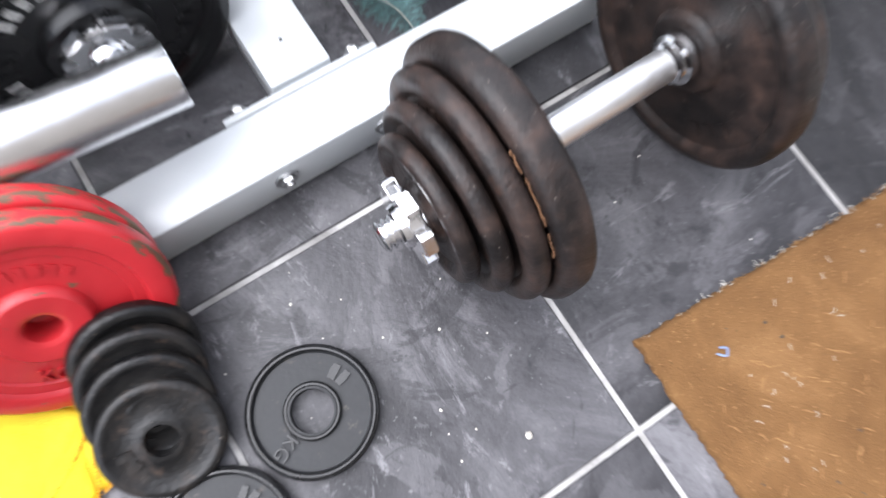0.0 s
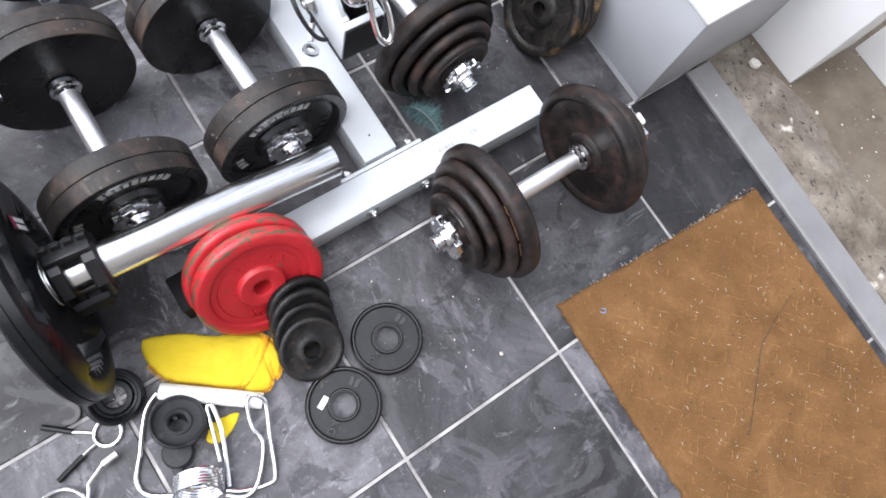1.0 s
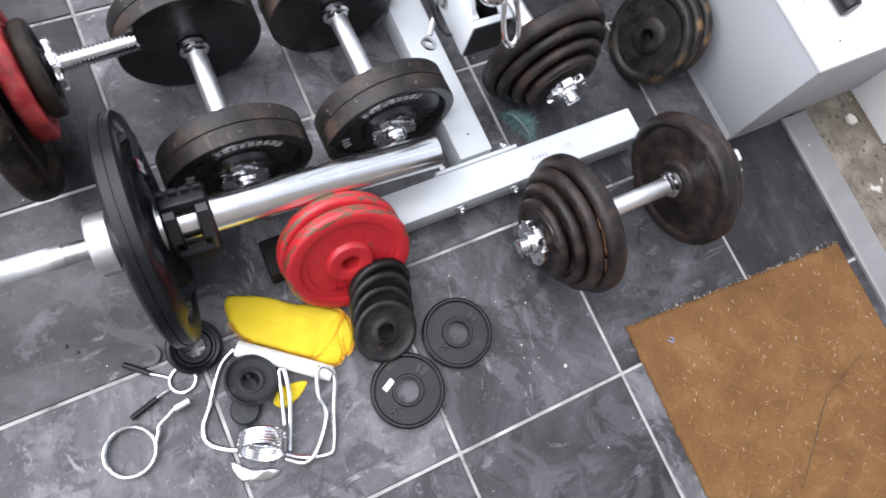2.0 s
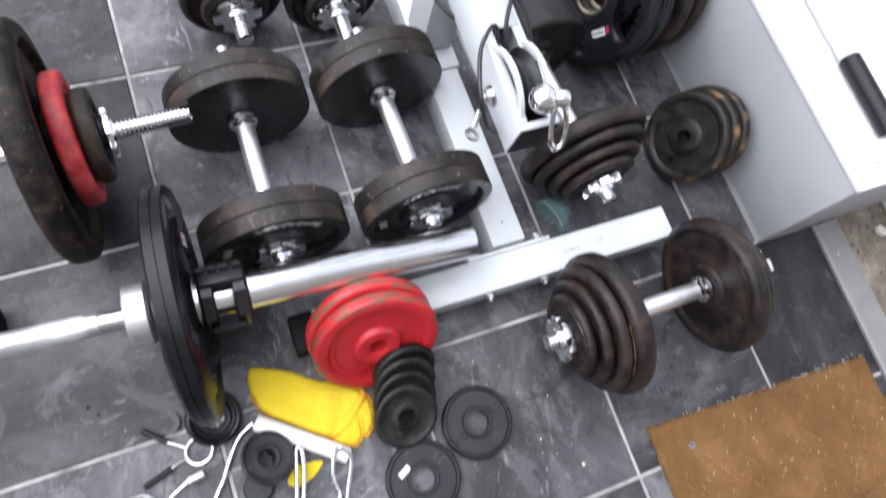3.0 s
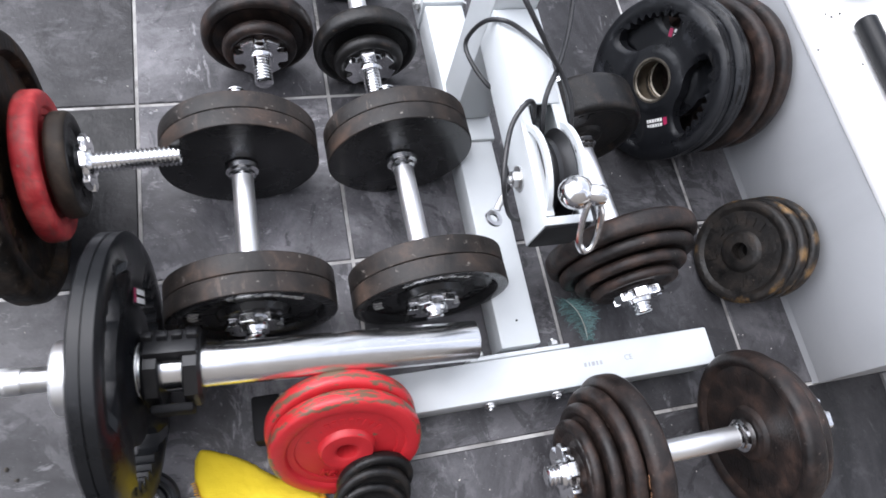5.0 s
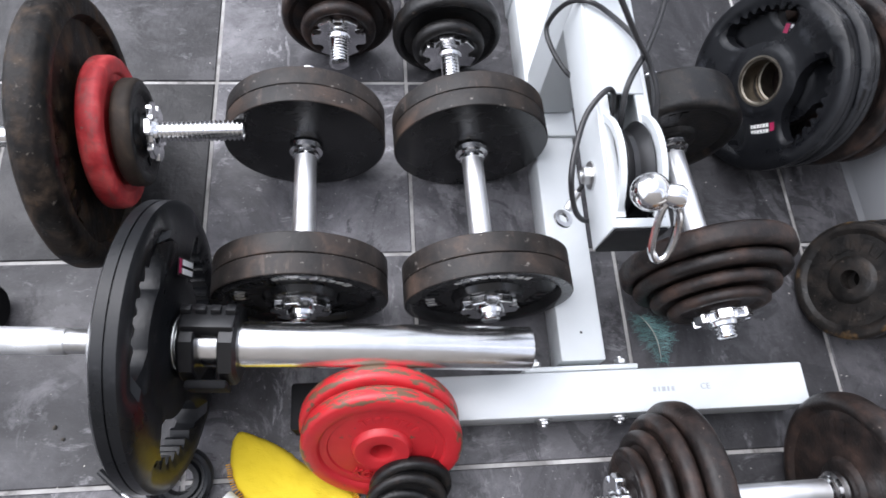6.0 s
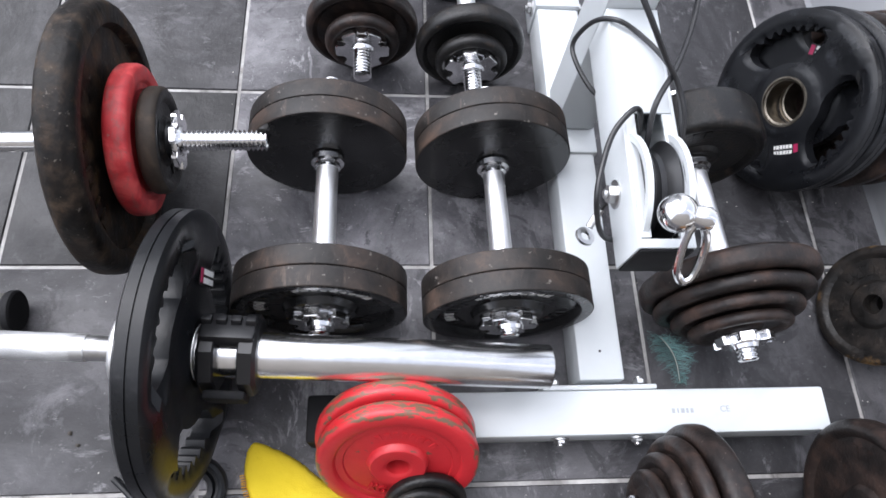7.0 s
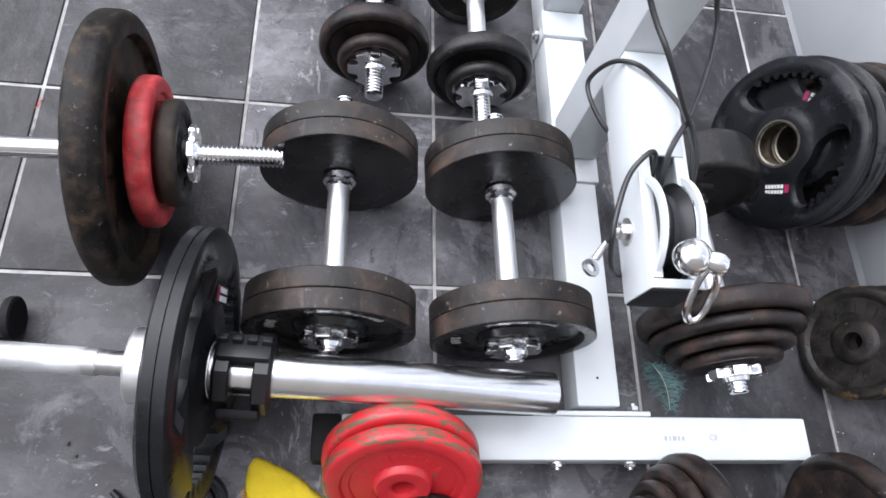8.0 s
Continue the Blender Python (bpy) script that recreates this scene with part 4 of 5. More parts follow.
def leaning_plate(label, centre, normal, R, t, mat, spin=0, group="loose plates", hub=0.03, rim=0.016, deep=0.005, marks=((20, 5), (200, 3)), hole=0.0135, round_by=0.006, hub_rise=0.0, slope=0.005, mark=0.016, profile=None):
    b = lathe(profile or plate_profile(R, t, hole, hub, rim, deep, round_by=round_by, hub_rise=hub_rise, slope=slope), 80)
    size = min(mark, (R - rim - hub) * 0.55)
    for start, count in marks:
        raised_marks(b, t / 2 - deep + 0.0004, (R - rim + hub) / 2, start, count, (size, size * 0.66), size * 0.95, 0.0018)
    ob = part("weight_plate", b, mat, m=along(centre, normal, spin))
    return tagged(ob, label, "weight plate", group)


# two red plates leaning back on the foot beam
RED_N = Vector((-0.035, -0.863, 0.503)).normalized()
RED_C = Vector((-0.052, -0.2735, 0.0895))
for i in range(2):
    leaning_plate("chipped red iron plate leaning back against the white beam", RED_C - RED_N * (0.0232 * i) + Vector((-0.003, 0.004, 0.006)) * i, RED_N, 0.0945, 0.0228, RED, 25 + 50 * i,
                  "red plates", hub=0.036, rim=0.031, deep=0.0065, marks=((-75, 3), (-42, 5)), mark=0.010, profile=stepped_profile(0.0945, 0.0228))

for ob in [o for o in scene.objects if o.name.startswith("weight_plate") and o.parent is None]:
    part("cast_letters", lettering("KG", 0.017, RED, 0.0012), RED, ob, m=pose(0, 0, 0, 130, 0, 0) @ Matrix.Translation((0.0066, 0, 0.054)) @ Matrix(((0, 0, 1, 0), (-1, 0, 0, 0), (0, -1, 0, 0), (0, 0, 0, 1))))

# four small plates that lean on one another and on the red ones
for i, (x, y, z, tilt) in enumerate(((-0.036, -0.386, 0.031, 62), (-0.031, -0.363, 0.038, 52), (-0.025, -0.341, 0.043, 43), (-0.019, -0.321, 0.047, 34))):
    n = (0.06 * math.cos(radians(tilt)), -math.cos(radians(tilt)), math.sin(radians(tilt)))
    leaning_plate("small black iron plate in a fanned row against the red plates", (x, y, z), n, 0.050, 0.016,
                  IRON_BLACK, 40 * i, "small leaning plates", hub=0.019, rim=0.009, deep=0.004, marks=((80, 2),), round_by=0.006, hub_rise=-0.001)

# two small plates flat on the tiles
flat_a = leaning_plate("small black enamelled plate lying flat on the tiles", (0.071, -0.431, 0.0072), (0, 0, 1), 0.0565, 0.0135, (ENAMEL, GLOSS_BLACK), 0, "flat plates", hub=0.0235, rim=0.0065, deep=0.0045,
                       marks=(), hole=0.0185, round_by=0.0038, slope=0.0012)
flat_b = leaning_plate("small black enamelled plate with white sticker, flat on the tiles", (-0.037, -0.481, 0.0072), (0, 0, 1), 0.0575, 0.0135, (ENAMEL, GLOSS_BLACK), 0, "flat plates", hub=0.0235, rim=0.0065,
                       deep=0.0045, marks=(), hole=0.0185, round_by=0.0038, slope=0.0012)
RADIAL = Matrix(((0, 0, 1, 0), (0, -1, 0, 0), (1, 0, 0, 0), (0, 0, 0, 1)))
for ob, turn in ((flat_a, 0), (flat_b, 10)):
    reach = 0.0565 if ob is flat_a else 0.0575
    for name, r in (("rim_bead", reach - 0.0042), ("hub_bead", 0.0222)):
        bead = lathe([(0.0045 + 0.0033 * math.sin(radians(a)), r + 0.0026 * math.cos(radians(a))) for a in range(0, 360, 36)], 72)
        part(name, bead, GLOSS_BLACK, ob, "raised glossy black bead")
    # letters and marks in blacker enamel; contrast with the shiny web is coloured in
    part("cast_letters", lettering("KG", 0.0165, GLOSS_BLACK, 0.0024), GLOSS_BLACK, ob, m=pose(0, 0, 0, 113 + turn, 0, 0) @ Matrix.Translation((0.0030, 0, 0.0368)) @ RADIAL)
    w = bmesh.new()
    raised_marks(w, 0.0028, 0.0368, 286 + turn, 2, (0.0135, 0.0075), 0.0092, 0.003)
    part("cast_mark", w, GLOSS_BLACK, ob)
part("sticker", box((0.0006, 0.009, 0.020), (0.0036, 0.0, 0.0), 0, m=Matrix.Translation((0, -0.024, 0.019)) @ pose(0, 0, 0, -62, 0, 0)), PAPER, flat_b, "torn white sticker")

# rubber grip plates and iron plates leaning on the low wall
TRI_N = Vector((-0.93, -0.185, 0.31)).normalized()
for i in range(2):
    ob = tri_plate("grip_plate", 0.131, 0.028, (21, 141, 261), m=along(Vector((0.526, 0.211, 0.1255)) + Vector((0.0295, 0.004, 0)) * i, TRI_N, 12 + 84 * i), insert=BRASS, logos=((231,), (302,))[i], badge=-1.35, bush=1.17, mat=RUBBER_GLOSS, start=(4, 6)[i])
    tagged(ob, "black rubber grip plate leaning against the low grey wall", "weight plate", "rubber grip plates")
for i in range(2):
    leaning_plate("large rusty iron plate leaning against the low grey wall", (0.612 + 0.034 * i, 0.216 + 0.004 * i, 0.1235), (-0.94, -0.17, 0.27), 0.127, 0.024, IRON, 30 * i, "wall plates",
                  hub=0.04, rim=0.022, deep=0.007, round_by=0.008, hole=0.0255)
for i in range(3):
    leaning_plate("small rusty iron plate leaning against the low grey wall", (0.607 + 0.0215 * i, -0.086 + 0.001 * i, 0.0765), (-0.91, 0.02, 0.40), 0.0830, 0.0185, IRON_ORANGE, 50 * i, "small wall plates",
                  hub=0.03, rim=0.013, deep=0.005, round_by=0.006, marks=((30, 6), (150, 2), (250, 4)))

# end of another bar
stub = thing("foot_tube", along((-0.541, -0.073, 0.0285), (1, 0.03, 0), 10), "dull dark tube with a black rubber end lying on the tiles", "tube")
part("tube", rod(-0.32, -0.011, 0.0245, 0.001, 32), DARK_TUBE, stub)
part("rubber_end", lathe([(-0.012, 0), (-0.012, 0.0265), (-0.010, 0.0275), (-0.008, 0.0283), (-0.002, 0.0278), (0.0, 0.025), (-0.0015, 0.019), (-0.0015, 0)], 36, closed=False), BLACK_MATT, stub, "black rubber end cap")

# pole on the sill
pole = thing("pole", along((0.80, 0.05, 0.275), (0.02, 1, 0)), "white metal pole with black foam grips lying on the sill", "pole")
part("pole_tube", rod(-0.27, 0.05, 0.0135, 0.001, 28), WHITE, pole)
part("foam_grip", rod(0.006, 0.148, 0.0165, 0.003, 28), RUBBER, pole, "black foam grip")
part("foam_grip", rod(-0.285, -0.142, 0.0165, 0.003, 28), RUBBER, pole, "black foam grip")

pot = part("plant_pot", lathe([(0.0, 0), (0.0, 0.061), (0.035, 0.065), (0.040, 0.067), (0.046, 0.067), (0.046, 0.062), (0.036, 0.059), (0.034, 0)], 40, closed=False), BLACK_MATT, m=Matrix.Translation((0.822, 0.318, 0.2575)) @ pose(0, 0, 0, 0, -90, 0))
tagged(pot, "dark round pot standing on the white sill", "pot")

# ---- doormat ----
mat_bm = bmesh.new()
MX0, MX1, MY0, MY1 = 0.342, 0.806, -1.25, -0.541
nx, ny = 130, 200
rng = random.Random(4)
grid = []
for j in range(ny + 1):
    row = []
    for i in range(nx + 1):
        u, v = i / nx, j / ny
        edge = min(u, 1 - u, v, 1 - v)
        x, y = MX0 + (MX1 - MX0) * u - 0.012 * (1 - v), MY0 + (MY1 - MY0) * v - 0.020 * u + 0.006 * (1 - u)
        if edge < 1e-6:
            x += rng.uniform(-0.0018, 0.0018)
            y += rng.uniform(-0.0018, 0.0018)
        z = 0.0095 if edge > 0 else 0.005
        if edge > 0.02 and v < 0.945:
            p, q = x * 0.669 - y * 0.743, x * 0.743 + y * 0.669
            row_no = math.floor(q / 0.031)
            across = abs((q / 0.031) % 1 - 0.5)
            along_it = abs((p / 0.062 + 0.5 * (row_no % 2)) % 1 - 0.5)
            z += 0.0014 * max(0, (across - 0.42) / 0.08) + 0.0014 * max(0, (along_it - 0.46) / 0.04)
        z += 0.0012 * noise.noise((x * 30, y * 30, 0)) + 0.0006 * noise.noise((x * 140, y * 140, 2))
        row.append(mat_bm.verts.new((x, y, z)))
    grid.append(row)
for j in range(ny):
    for i in range(nx):
        mat_bm.faces.new((grid[j][i], grid[j][i + 1], grid[j + 1][i + 1], grid[j + 1][i]))
rim_loop = grid[0] + [r[-1] for r in grid[1:]] + grid[-1][-2::-1] + [r[0] for r in grid[-2:0:-1]]
low = [mat_bm.verts.new((v.co.x, v.co.y, 0.0006)) for v in rim_loop]
for i in range(len(rim_loop)):
    k = (i + 1) % len(rim_loop)
    mat_bm.faces.new((rim_loop[i], low[i], low[k], rim_loop[k]))
doormat = tagged(part("doormat", mat_bm, COIR, angle=60), "worn brown fibre doormat with loose lint by the doorway", "doormat")
lint = bmesh.new()
for i in range(230):
    if i < 150:
        x, y = rng.uniform(MX0 + 0.02, MX1 - 0.02), rng.uniform(-1.0, MY1 - 0.02)
    else:
        u = rng.random()
        x, y = MX0 + (MX1 - MX0) * u, MY1 - 0.02 * u + 0.004 + rng.uniform(-0.004, 0.006)
    a, s = rng.uniform(0, 6.28), rng.uniform(0.0010, 0.0038)
    p = Vector((x, y, 0.0118 if i < 150 else 0.006))
    q = Vector((math.cos(a), math.sin(a), 0.15)) * s
    tube(smooth_path([p - q, p + Vector((0, 0, 0.001)) + q.cross(Vector((0, 0, 0.4))), p + q], 3), 0.00024, 4, lint)
tagged(part("lint", lint, DUST, doormat, angle=60), "pale loose fibres", kind="stuff")
fringe = bmesh.new()
for i in range(3200):
    if i < 150:                                          # frayed edge
        u, e = rng.random(), i % 3
        x, y = (MX0 + (MX1 - MX0) * u, MY1 - 0.02 * u + 0.004) if e < 2 else (MX0 - 0.006 * u, MY1 - 0.5 * u)
        a, s, z = (1.57 if e < 2 else 3.14) + rng.gauss(0, 0.8), rng.uniform(0.0012, 0.004), 0.006
    else:                                                # fibres lying along the embossed lattice
        row_no = math.floor(rng.uniform(-22, 18))
        q, p = row_no * 0.031 + rng.gauss(0, 0.0007), rng.uniform(0.55, 1.45)
        joint = i % 3 == 0                               # the short joints between two rows
        if joint:
            q, p = (row_no + rng.uniform(0, 0.8)) * 0.031, (round(p / 0.062) + 0.5 * (row_no % 2)) * 0.062 + rng.gauss(0, 0.0007)
        x, y = p * 0.669 + q * 0.743, q * 0.669 - p * 0.743
        if not (MX0 + 0.02 < x < MX1 - 0.02 and MY0 + 0.02 < y < MY1 - 0.055):
            continue
        a, s, z = (0.733 if joint else -0.838) + rng.gauss(0, 0.22), rng.uniform(0.003, 0.009), 0.0112
    p = Vector((x, y, z))
    q = Vector((math.cos(a), math.sin(a), 0.0)) * s
    tube([p - q * 0.3, p + q * 0.5 + Vector((0, 0, 0.0006)), p + q], 0.00022 if i < 150 else 0.00033, 4, fringe)
tagged(part("fringe", fringe, MAT_FIBRE, doormat, angle=60), "frayed brown fibres", kind="stuff")
part("blue_lint", tube(smooth_path([(0.396, -0.583, 0.0122), (0.402, -0.589, 0.0135), (0.407, -0.584, 0.0125), (0.401, -0.580, 0.0135)], 5), 0.0011, 5), BLUE_LINT, doormat, "tuft of blue lint")
part("loose_thread", tube(smooth_path([(0.722, -0.750, 0.0118), (0.670, -0.765, 0.0122), (0.611, -0.788, 0.012), (0.557, -0.832, 0.012), (0.497, -0.882, 0.0118)], 6), 0.0005, 5), SOIL, doormat, "dark loose thread")

# ---- yellow duster ----
def soft_heap(outline, high, seed, folds):
    """A soft folded cloth within an outline, resting on the floor."""
    line = smooth_path([(x, y, 0) for x, y in outline], 10, True)
    c = sum(line, Vector()) / len(line)
    line = [p + (p - c).normalized() * 0.0016 * noise.noise((p.x * 160, p.y * 160, seed)) for p in line]
    rings_n = 30
    bmx = bmesh.new()
    rings = []
    for k in range(rings_n + 1):
        s = k / rings_n
        ring = []
        for p in line:
            q = c + (p - c) * s
            lift = 0.72 * high * (1 - s ** 10) ** 0.5 + 0.28 * high * (1 - s ** 2)
            crease = abs(noise.noise((q.x * 14 + q.y * 9 + seed, q.y * 11 - q.x * 6, seed)))
            q.z = 0.0012 + lift * (0.55 + folds * (0.9 * crease + 0.5 * noise.noise((q.x * 38 + seed, q.y * 38, 0))) + 0.025 * noise.noise((q.x * 130, q.y * 130, seed)))
            ring.append(bmx.verts.new(q))
        rings.append(ring)
    n = len(line)
    for p, q in zip(rings, rings[1:]):
        for i in range(n):
            bmx.faces.new((p[i], p[(i + 1) % n], q[(i + 1) % n], q[i]))
    bmesh.ops.remove_doubles(bmx, verts=rings[0], dist=1e-5)
    return bmx, line


duster_bm, hem = soft_heap([(-0.234, -0.242), (-0.210, -0.249), (-0.178, -0.265), (-0.148, -0.288), (-0.125, -0.300), (-0.101, -0.314), (-0.085, -0.331), (-0.095, -0.345), (-0.110, -0.358), (-0.131, -0.372),
                            (-0.149, -0.377), (-0.170, -0.365), (-0.194, -0.345), (-0.228, -0.316), (-0.241, -0.287), (-0.243, -0.261)], 0.026, 3.0, 0.26)
duster = tagged(part("duster", duster_bm, YELLOW, angle=70), "yellow cotton duster with orange stitching, crumpled on the tiles", "duster")
fold_bm, hem2 = soft_heap([(-0.110, -0.322), (-0.086, -0.333), (-0.095, -0.352), (-0.101, -0.370), (-0.107, -0.393), (-0.123, -0.400), (-0.150, -0.380), (-0.135, -0.345)], 0.017, 9.0, 0.25)
part("folded_corner", fold_bm, YELLOW, duster, angle=70)
under_bm, hem3 = soft_heap([(-0.105, -0.326), (-0.085, -0.331), (-0.079, -0.348), (-0.079, -0.366), (-0.092, -0.388), (-0.106, -0.390), (-0.118, -0.365)], 0.011, 6.0, 0.3)
part("folded_corner", under_bm, YELLOW, duster, angle=70)
stitches = bmesh.new()
for line, z in ((hem[52:144], 0.0085), (hem2[10:62], 0.0055), (hem3[10:48], 0.004)):
    for i in range(0, len(line) - 1, 1):
        p, q = line[i], line[i + 1]
        side = (q - p).cross(Vector((0, 0, 1))).normalized() * 0.0032
        tube([p - side * 1.3 + Vector((0, 0, z + 0.0035)), p - side * 0.4 + Vector((0, 0, z + 0.002)), p + side * 0.35 + Vector((0, 0, z - 0.003))], 0.0007, 5, stitches)
part("stitching", stitches, STITCH, duster, "orange blanket stitching along the hem")
tip_bm, tip_line = soft_heap([(-0.19, -0.401), (-0.170, -0.409), (-0.204, -0.430), (-0.226, -0.420), (-0.212, -0.402)], 0.005, 5.0, 0.2)
part("cloth_corner", tip_bm, YELLOW, duster, angle=70)

# ---- clips and springs ----
roll = part("paper_roll", lathe([(0, 0.004), (0, 0.011), (0.002, 0.012), (0.143, 0.012), (0.145, 0.011), (0.145, 0.004)], 28), PAPER, m=along((-0.246, -0.322, 0.0125), (0.112, -0.089, 0)))
tagged(roll, "narrow white tube lying beside the yellow duster", "tube")

wire = thing("wire_spring_clip", pose(-0.23, -0.44, 0), "large bent chrome wire clip with a coiled spring", "spring clip")
def rw(points):
    return [Vector(p) - Vector((-0.23, -0.44, 0)) for p in points]


part("wire_arm", tube(smooth_path(rw([(-0.25, -0.322, 0.014), (-0.277, -0.337, 0.007), (-0.308, -0.382, 0.004), (-0.329, -0.414, 0.004), (-0.325, -0.437, 0.004), (-0.300, -0.456, 0.008), (-0.283, -0.462, 0.012)])), 0.0037), CHROME, wire)
part("wire_arm", tube(smooth_path(rw([(-0.235, -0.492, 0.008), (-0.215, -0.506, 0.005), (-0.181, -0.517, 0.004), (-0.168, -0.509, 0.005), (-0.150, -0.464, 0.012), (-0.131, -0.420, 0.022), (-0.133, -0.405, 0.028),
                                      (-0.142, -0.397, 0.029), (-0.153, -0.404, 0.026), (-0.163, -0.436, 0.018), (-0.162, -0.465, 0.012), (-0.192, -0.505, 0.010), (-0.216, -0.514, 0.010), (-0.238, -0.498, 0.012)])), 0.0034), CHROME, wire)
part("wire_arm", tube(smooth_path(rw([(-0.222, -0.454, 0.016), (-0.212, -0.417, 0.018), (-0.203, -0.382, 0.020), (-0.198, -0.377, 0.021), (-0.195, -0.386, 0.020), (-0.203, -0.426, 0.018), (-0.228, -0.490, 0.014)])), 0.0032), CHROME, wire)
coil = [(0.031 * math.cos(a * 0.3), 0.031 * math.sin(a * 0.3), -0.012 + a * 0.00019) for a in range(0, 130)]
part("coil", tube(coil, 0.0029, 8, m=Matrix.Translation((-0.028, -0.026, 0.0315)) @ pose(0, 0, -0.0, 0, 0, -24) @ pose(0, 0, 0, 66, 0, 0)), CHROME, wire, "tightly wound chrome coil")
part("crumpled_foil", soft_heap([(-0.079, -0.03), (-0.055, -0.05), (-0.02, -0.068), (-0.04, -0.075), (-0.075, -0.06)], 0.008, 4.0, 1.2)[0], CHROME, wire, "crumpled shiny tail")

stop = thing("rubber_bar_stop", pose(-0.245, -0.3775, 0), "dusty grey-black stepped rubber stop with a round hole", "rubber stop")
tip_m = Matrix.Translation((0, 0, 0.020)) @ pose(0, 0, 0, 0, 0, 25) @ pose(0, 0, 0, 0, -72, 0)
part("stop_body", lathe([(-0.018, 0.0125), (-0.018, 0.027), (0.002, 0.030), (0.004, 0.0365), (0.011, 0.0385), (0.015, 0.0375), (0.0165, 0.0358), (0.0150, 0.0338), (0.0115, 0.0325), (0.0100, 0.0300), (0.0105, 0.0195), (0.0125, 0.0175), (0.0125, 0.0155), (0.0100, 0.0125)], 52), RUBBER_DUSTY, stop, m=tip_m)
part("torn_nib", box((0.004, 0.009, 0.006), (0.001, 0.009, -0.004), 0.0015), RUBBER_DUSTY, stop, "torn nib of rubber in the hole", m=tip_m)
part("stop_foot", lathe([(0.001, 0), (0.001, 0.021), (0.008, 0.0225), (0.013, 0.019), (0.013, 0)], 36, closed=False), RUBBER_DUSTY, stop, m=Matrix.Translation((-0.020, -0.033, 0)) @ pose(0, 0, 0, 0, -90, 0))
part("stop_leg", box((0.014, 0.04, 0.007), (-0.024, -0.066, 0.0045), 0.002, m=pose(0, 0, 0, 0, 0, -8)), RUBBER_DUSTY, stop)

ringed = part("rubber_ring", lathe([(-0.004, 0.0155), (0.003, 0.0175), (0.004, 0.023), (0.000, 0.026), (0.001, 0.029), (0.009, 0.0305), (0.012, 0.034), (0.010, 0.038), (0.004, 0.040), (-0.007, 0.040), (-0.010, 0.036), (-0.010, 0.0155)], 48), RUBBER, m=along((-0.300, -0.297, 0.0155), (0.15, -0.25, 0.96)))
tagged(ringed, "black rubber ring lying under the grip plate", "rubber ring")

clip = thing("spring_collar", pose(-0.331, -0.334, 0), "round steel spring collar with two black grips", "spring collar")
ring = [(0.0185 * math.cos(a * 0.2617), 0.0185 * math.sin(a * 0.2617), 0.0035 + 0.00004 * a) for a in range(0, 50)]
part("ring_wire", tube(ring, 0.0025, 8), CHROME, clip)
for name, pts, g in (("lever_wire", [(-0.016, 0.010, 0.0055), (-0.026, 0.018, 0.005), (-0.040, 0.027, 0.005)], [(-0.038, 0.026, 0.005), (-0.068, 0.053, 0.0055)]),
                     ("lever_wire", [(-0.017, -0.006, 0.004), (-0.030, -0.008, 0.005), (-0.044, -0.012, 0.005)], [(-0.040, -0.011, 0.005), (-0.080, -0.024, 0.006)])):
    w = part(name, tube(smooth_path(pts, 5), 0.0022, 8), CHROME, clip)
    part("grip", tube([Vector(g[0]).lerp(Vector(g[1]), s) for s in (0, 0.1, 0.5, 0.9, 1)], 0.0042, 10), RUBBER, w, "black plastic grip")

clip2 = thing("spring_collar", pose(-0.425, -0.401, 0), "larger bare chrome spring collar with a bent lever", "spring collar")
ring = [(0.034 * math.cos(a * 0.2617), 0.034 * math.sin(a * 0.2617), 0.0035 + 0.00012 * a) for a in range(0, 62)]
part("ring_wire", tube(ring, 0.0026, 8), CHROME, clip2)
part("lever_wire", tube(smooth_path([(0.034, -0.004, 0.010), (0.042, 0.010, 0.010), (0.046, 0.018, 0.010), (0.062, 0.026, 0.011), (0.077, 0.034, 0.012)], 6), 0.0028, 8), CHROME, clip2)
part("lever_tip", tube([(0.072, 0.031, 0.0115), (0.094, 0.034, 0.012)], 0.0052, 10), STEEL, clip2)

arc = [radians(a) for a in range(-30, 201, 15)]
claw = [(0.0155 * math.cos(a), 0.0155 * math.sin(a)) for a in arc] + [(0.0095 * math.cos(a), 0.0095 * math.sin(a)) for a in arc[::-1]]
sp = part("hook", prism(claw, 0.001, 0.006, bevel=0.0008), PLASTIC, m=Matrix.Translation((-0.362, -0.283, 0.0)) @ pose(0, 0, 0, 0, -90, 0) @ pose(0, 0, 0, 150, 0, 0))
tagged(sp, "small curved dark plastic claw lying on the tiles", "hook")

# ---- small litter ----
feather = thing("feather", pose(0.335, -0.138, 0.002), "small fluffy teal feather lying on the tiles", "feather")
spine = smooth_path([(-0.012, 0.030, 0.002), (0.0, 0.012, 0.003), (0.006, -0.010, 0.003), (0.007, -0.036, 0.001)], 8)
part("quill", tube(spine, 0.0006, 5), DUST, feather)
barbs = bmesh.new()
for i, p in enumerate(spine):
    for s in (-1, 1):
        for k in range(6):
            long = 0.030 * (0.35 + 0.65 * math.sin(math.pi * min(1, (i + 3) / len(spine)))) * rng.uniform(0.6, 1.05)
            a = rng.uniform(-0.5, 0.25)
            q = p + Vector((s * long * math.cos(a), long * math.sin(a) + 0.004, rng.uniform(0.001, 0.006)))
            mid = p.lerp(q, 0.5) + Vector((rng.uniform(-0.003, 0.003), rng.uniform(-0.006, 0.001), 0.003))
            tube([p, mid, q + Vector((rng.gauss(0, 0.003), rng.gauss(-0.004, 0.004), 0))], 0.00013, 3, barbs)
part("down", barbs, TEAL, feather, "fine teal down", angle=60)

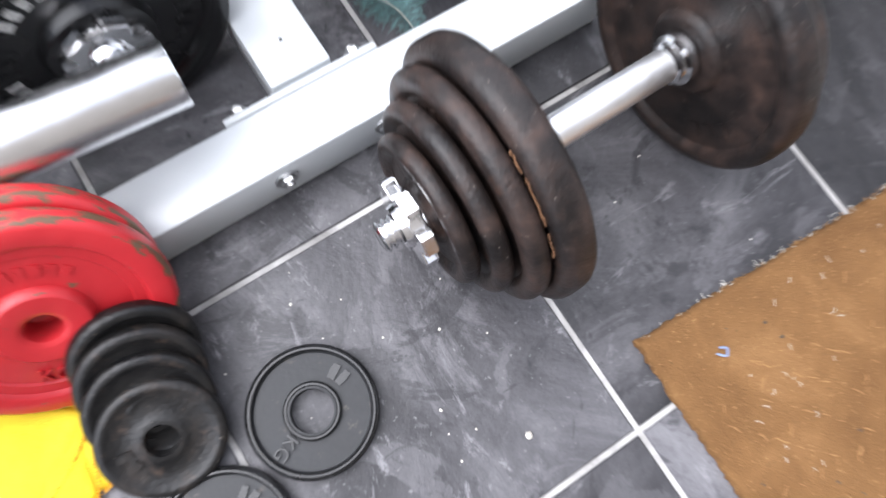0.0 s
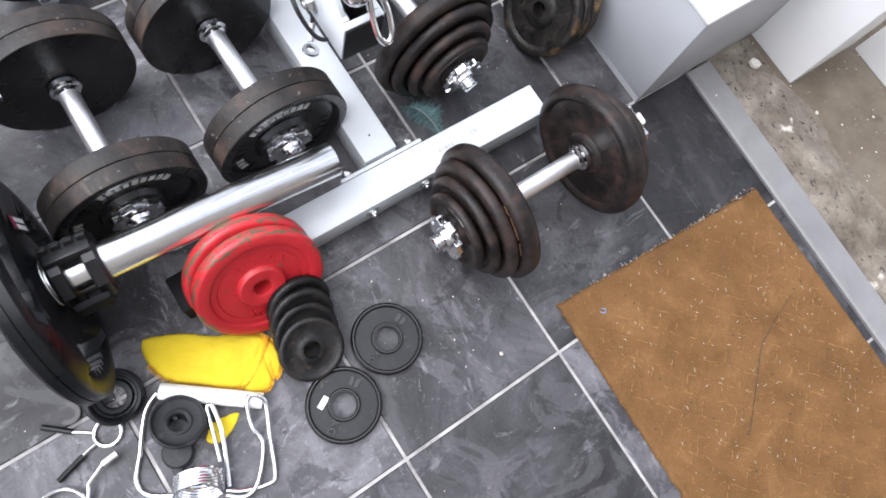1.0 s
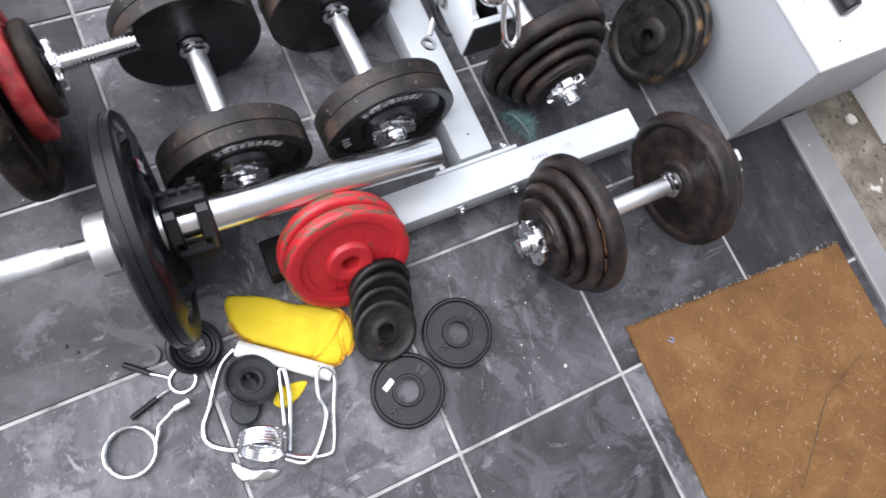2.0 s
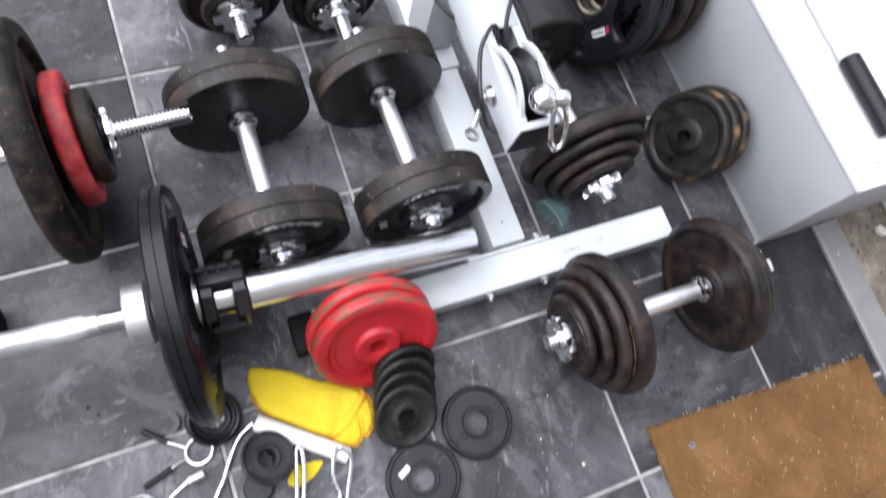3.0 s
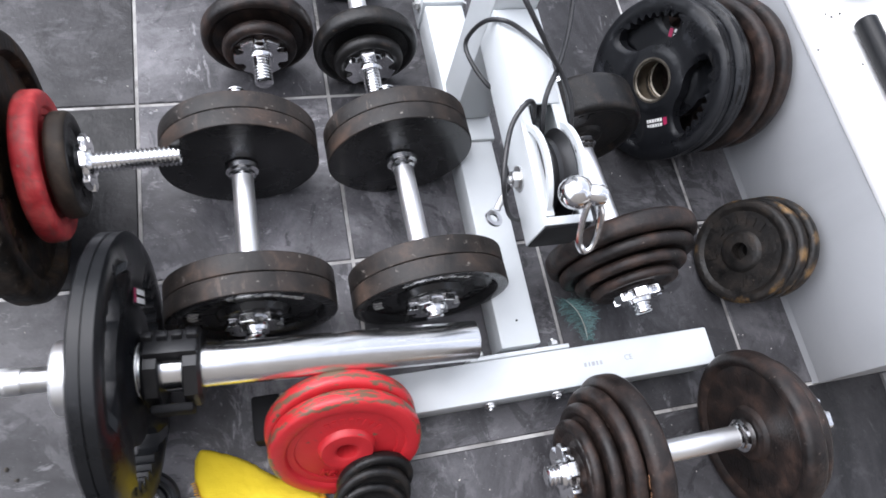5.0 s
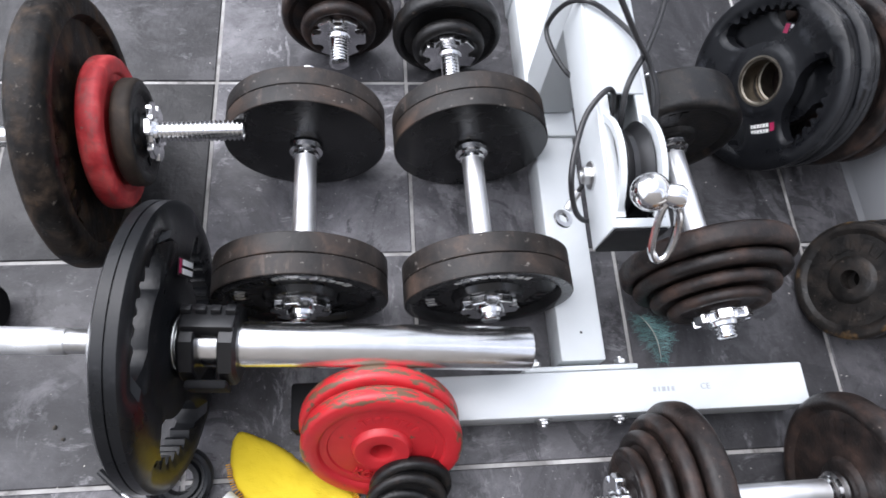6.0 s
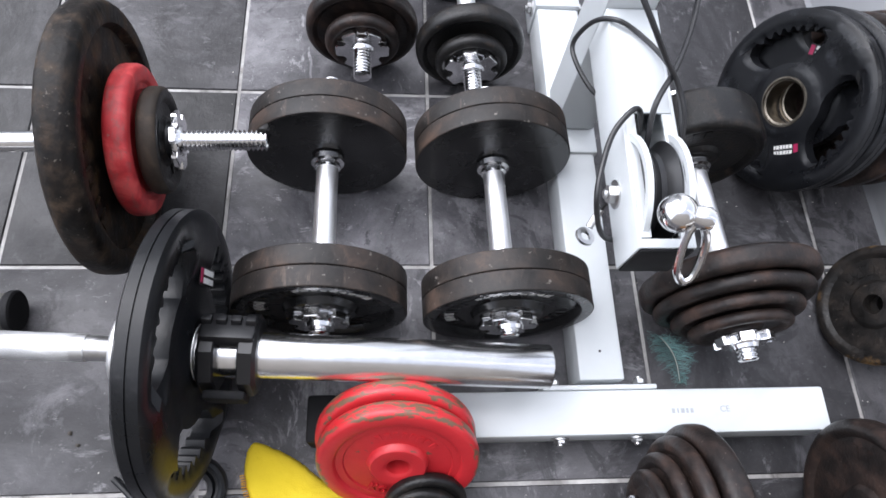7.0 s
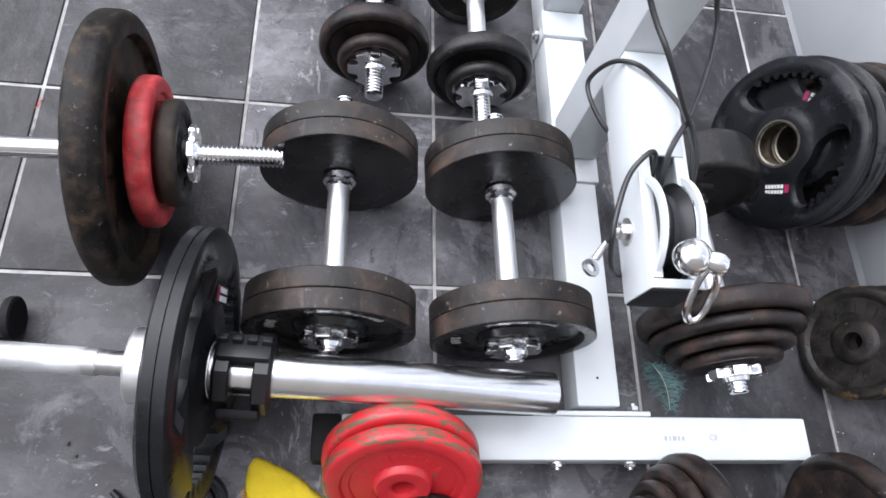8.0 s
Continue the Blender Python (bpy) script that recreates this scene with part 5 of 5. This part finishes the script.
red_thread = part("thread", tube(smooth_path([(-0.603, 0.259, 0.0012), (-0.599, 0.264, 0.0016), (-0.600, 0.269, 0.0012), (-0.595, 0.275, 0.0012)], 5), 0.0009, 5), RED_DULL)
tagged(red_thread, "short scrap of red thread lying on the grout", "thread")
crumbs = bmesh.new()
def crumb(bmx, x, y, s, z=0.0):
    made = bmesh.ops.create_icosphere(bmx, subdivisions=1, radius=s)["verts"]
    for v in made:
        v.co *= rng.uniform(0.6, 1.2)
        v.co.z *= 0.6
        v.co += Vector((x, y, z + s * 0.5))


for x, y, s in ((0.216, -0.549, 0.0038), (0.163, -0.49, 0.0018), (0.155, -0.535, 0.0014), (0.18, -0.52, 0.0014), (0.2, -0.43, 0.0015), (0.1, -0.34, 0.0016), (0.14, -0.36, 0.0012)):
    crumb(crumbs, x, y, s)
for i in range(150):
    crumb(crumbs, rng.uniform(-0.5, 0.7), rng.uniform(-0.7, 0.6), rng.uniform(0.0005, 0.0013))
crumb(crumbs, -0.008, -0.309, 0.0032, 0.052)
tagged(part("crumbs", crumbs, DUST), "pale crumbs and dust specks scattered on the tiles", "crumbs", kind="stuff")
grit = bmesh.new()
for i in range(60):
    crumb(grit, rng.uniform(0.34, 0.79), rng.uniform(-1.0, -0.56), rng.uniform(0.0008, 0.002), 0.0115)
for x, y in ((-0.462, -0.225), (-0.45, -0.24), (0.09, -0.385)):
    crumb(grit, x, y, 0.003)
for x, y in ((0.757, 0.226), (0.784, 0.226), (0.712, 0.159), (0.78, 0.129), (0.756, -0.018), (0.773, -0.033), (0.765, 0.22), (0.74, -0.19), (0.76, -0.27)):
    crumb(grit, x, y, 0.0022, 0.2575)
tagged(part("grit", grit, SOIL), "dark grit on the mat and tiles", "grit", kind="stuff")
pebbles = bmesh.new()
for i in range(110):
    crumb(pebbles, rng.uniform(0.92, 1.4), rng.uniform(-1.0, -0.3), rng.uniform(0.0008, 0.0022), -0.004)
prism([(-0.012, -0.006), (-0.003, -0.011), (0.010, -0.007), (0.012, 0.003), (0.003, 0.011), (-0.010, 0.006)], 0.0, 0.008, pebbles, Matrix.Translation((0.985, -0.357, 0.004)) @ pose(0, 0, 0, 0, -84, 20), 0.001)
for x, y, s, z in ((0.849, -0.349, 0.0042, 0.002), (0.862, -0.372, 0.002, 0.008), (1.045, -0.505, 0.0045, -0.004), (1.078, -0.553, 0.003, -0.004), (1.155, -0.575, 0.004, -0.004), (0.915, -0.392, 0.003, 0.002)):
    crumb(pebbles, x, y, s, z)
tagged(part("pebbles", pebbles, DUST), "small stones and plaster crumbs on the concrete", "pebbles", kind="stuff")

# ---- floor tiles ----
def tile_mesh(w, d):
    bmx = bmesh.new()
    k = 0.0015
    lo = [bmx.verts.new((x, y, -0.004)) for x, y in ((-w / 2, -d / 2), (w / 2, -d / 2), (w / 2, d / 2), (-w / 2, d / 2))]
    mid = [bmx.verts.new((v.co.x, v.co.y, -k)) for v in lo]
    hi = [bmx.verts.new((v.co.x * (1 - 2 * k / w), v.co.y * (1 - 2 * k / d), 0)) for v in lo]
    for a, b2 in ((lo, mid), (mid, hi)):
        for i in range(4):
            bmx.faces.new((a[i], a[(i + 1) % 4], b2[(i + 1) % 4], b2[i]))
    bmx.faces.new(hi)
    return finish(bmx, "tile", SLATE, 20)


# tile tones against the rest: mixed batch, plus local light and shade put in
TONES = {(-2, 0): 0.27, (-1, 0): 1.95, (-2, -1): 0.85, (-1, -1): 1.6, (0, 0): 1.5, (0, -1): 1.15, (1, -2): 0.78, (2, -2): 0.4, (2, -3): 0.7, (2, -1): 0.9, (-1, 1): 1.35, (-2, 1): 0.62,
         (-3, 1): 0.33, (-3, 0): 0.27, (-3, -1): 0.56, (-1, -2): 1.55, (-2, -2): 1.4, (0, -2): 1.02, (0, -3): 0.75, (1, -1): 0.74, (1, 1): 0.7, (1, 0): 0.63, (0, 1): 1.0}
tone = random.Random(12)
whole = tile_mesh(TILE - JOINT, TILE - JOINT)
cut_w = FLOOR_X1 - 2 * TILE - JOINT / 2
cut = tile_mesh(cut_w, TILE - JOINT)
for j in range(-7, 8):
    for i in range(-7, 3):
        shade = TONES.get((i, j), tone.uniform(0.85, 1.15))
        if i < 2:
            piece = part("tile", whole, SLATE, floor, m=Matrix.Translation(((i + 0.5) * TILE, (j + 0.5) * TILE, 0)) @ pose(0, 0, 0, 0, 0, 90 * ((i * 3 + j * 5) % 4)))
        else:
            piece = part("tile", cut, SLATE, floor, m=Matrix.Translation((2 * TILE + JOINT / 2 + cut_w / 2, (j + 0.5) * TILE, 0)))
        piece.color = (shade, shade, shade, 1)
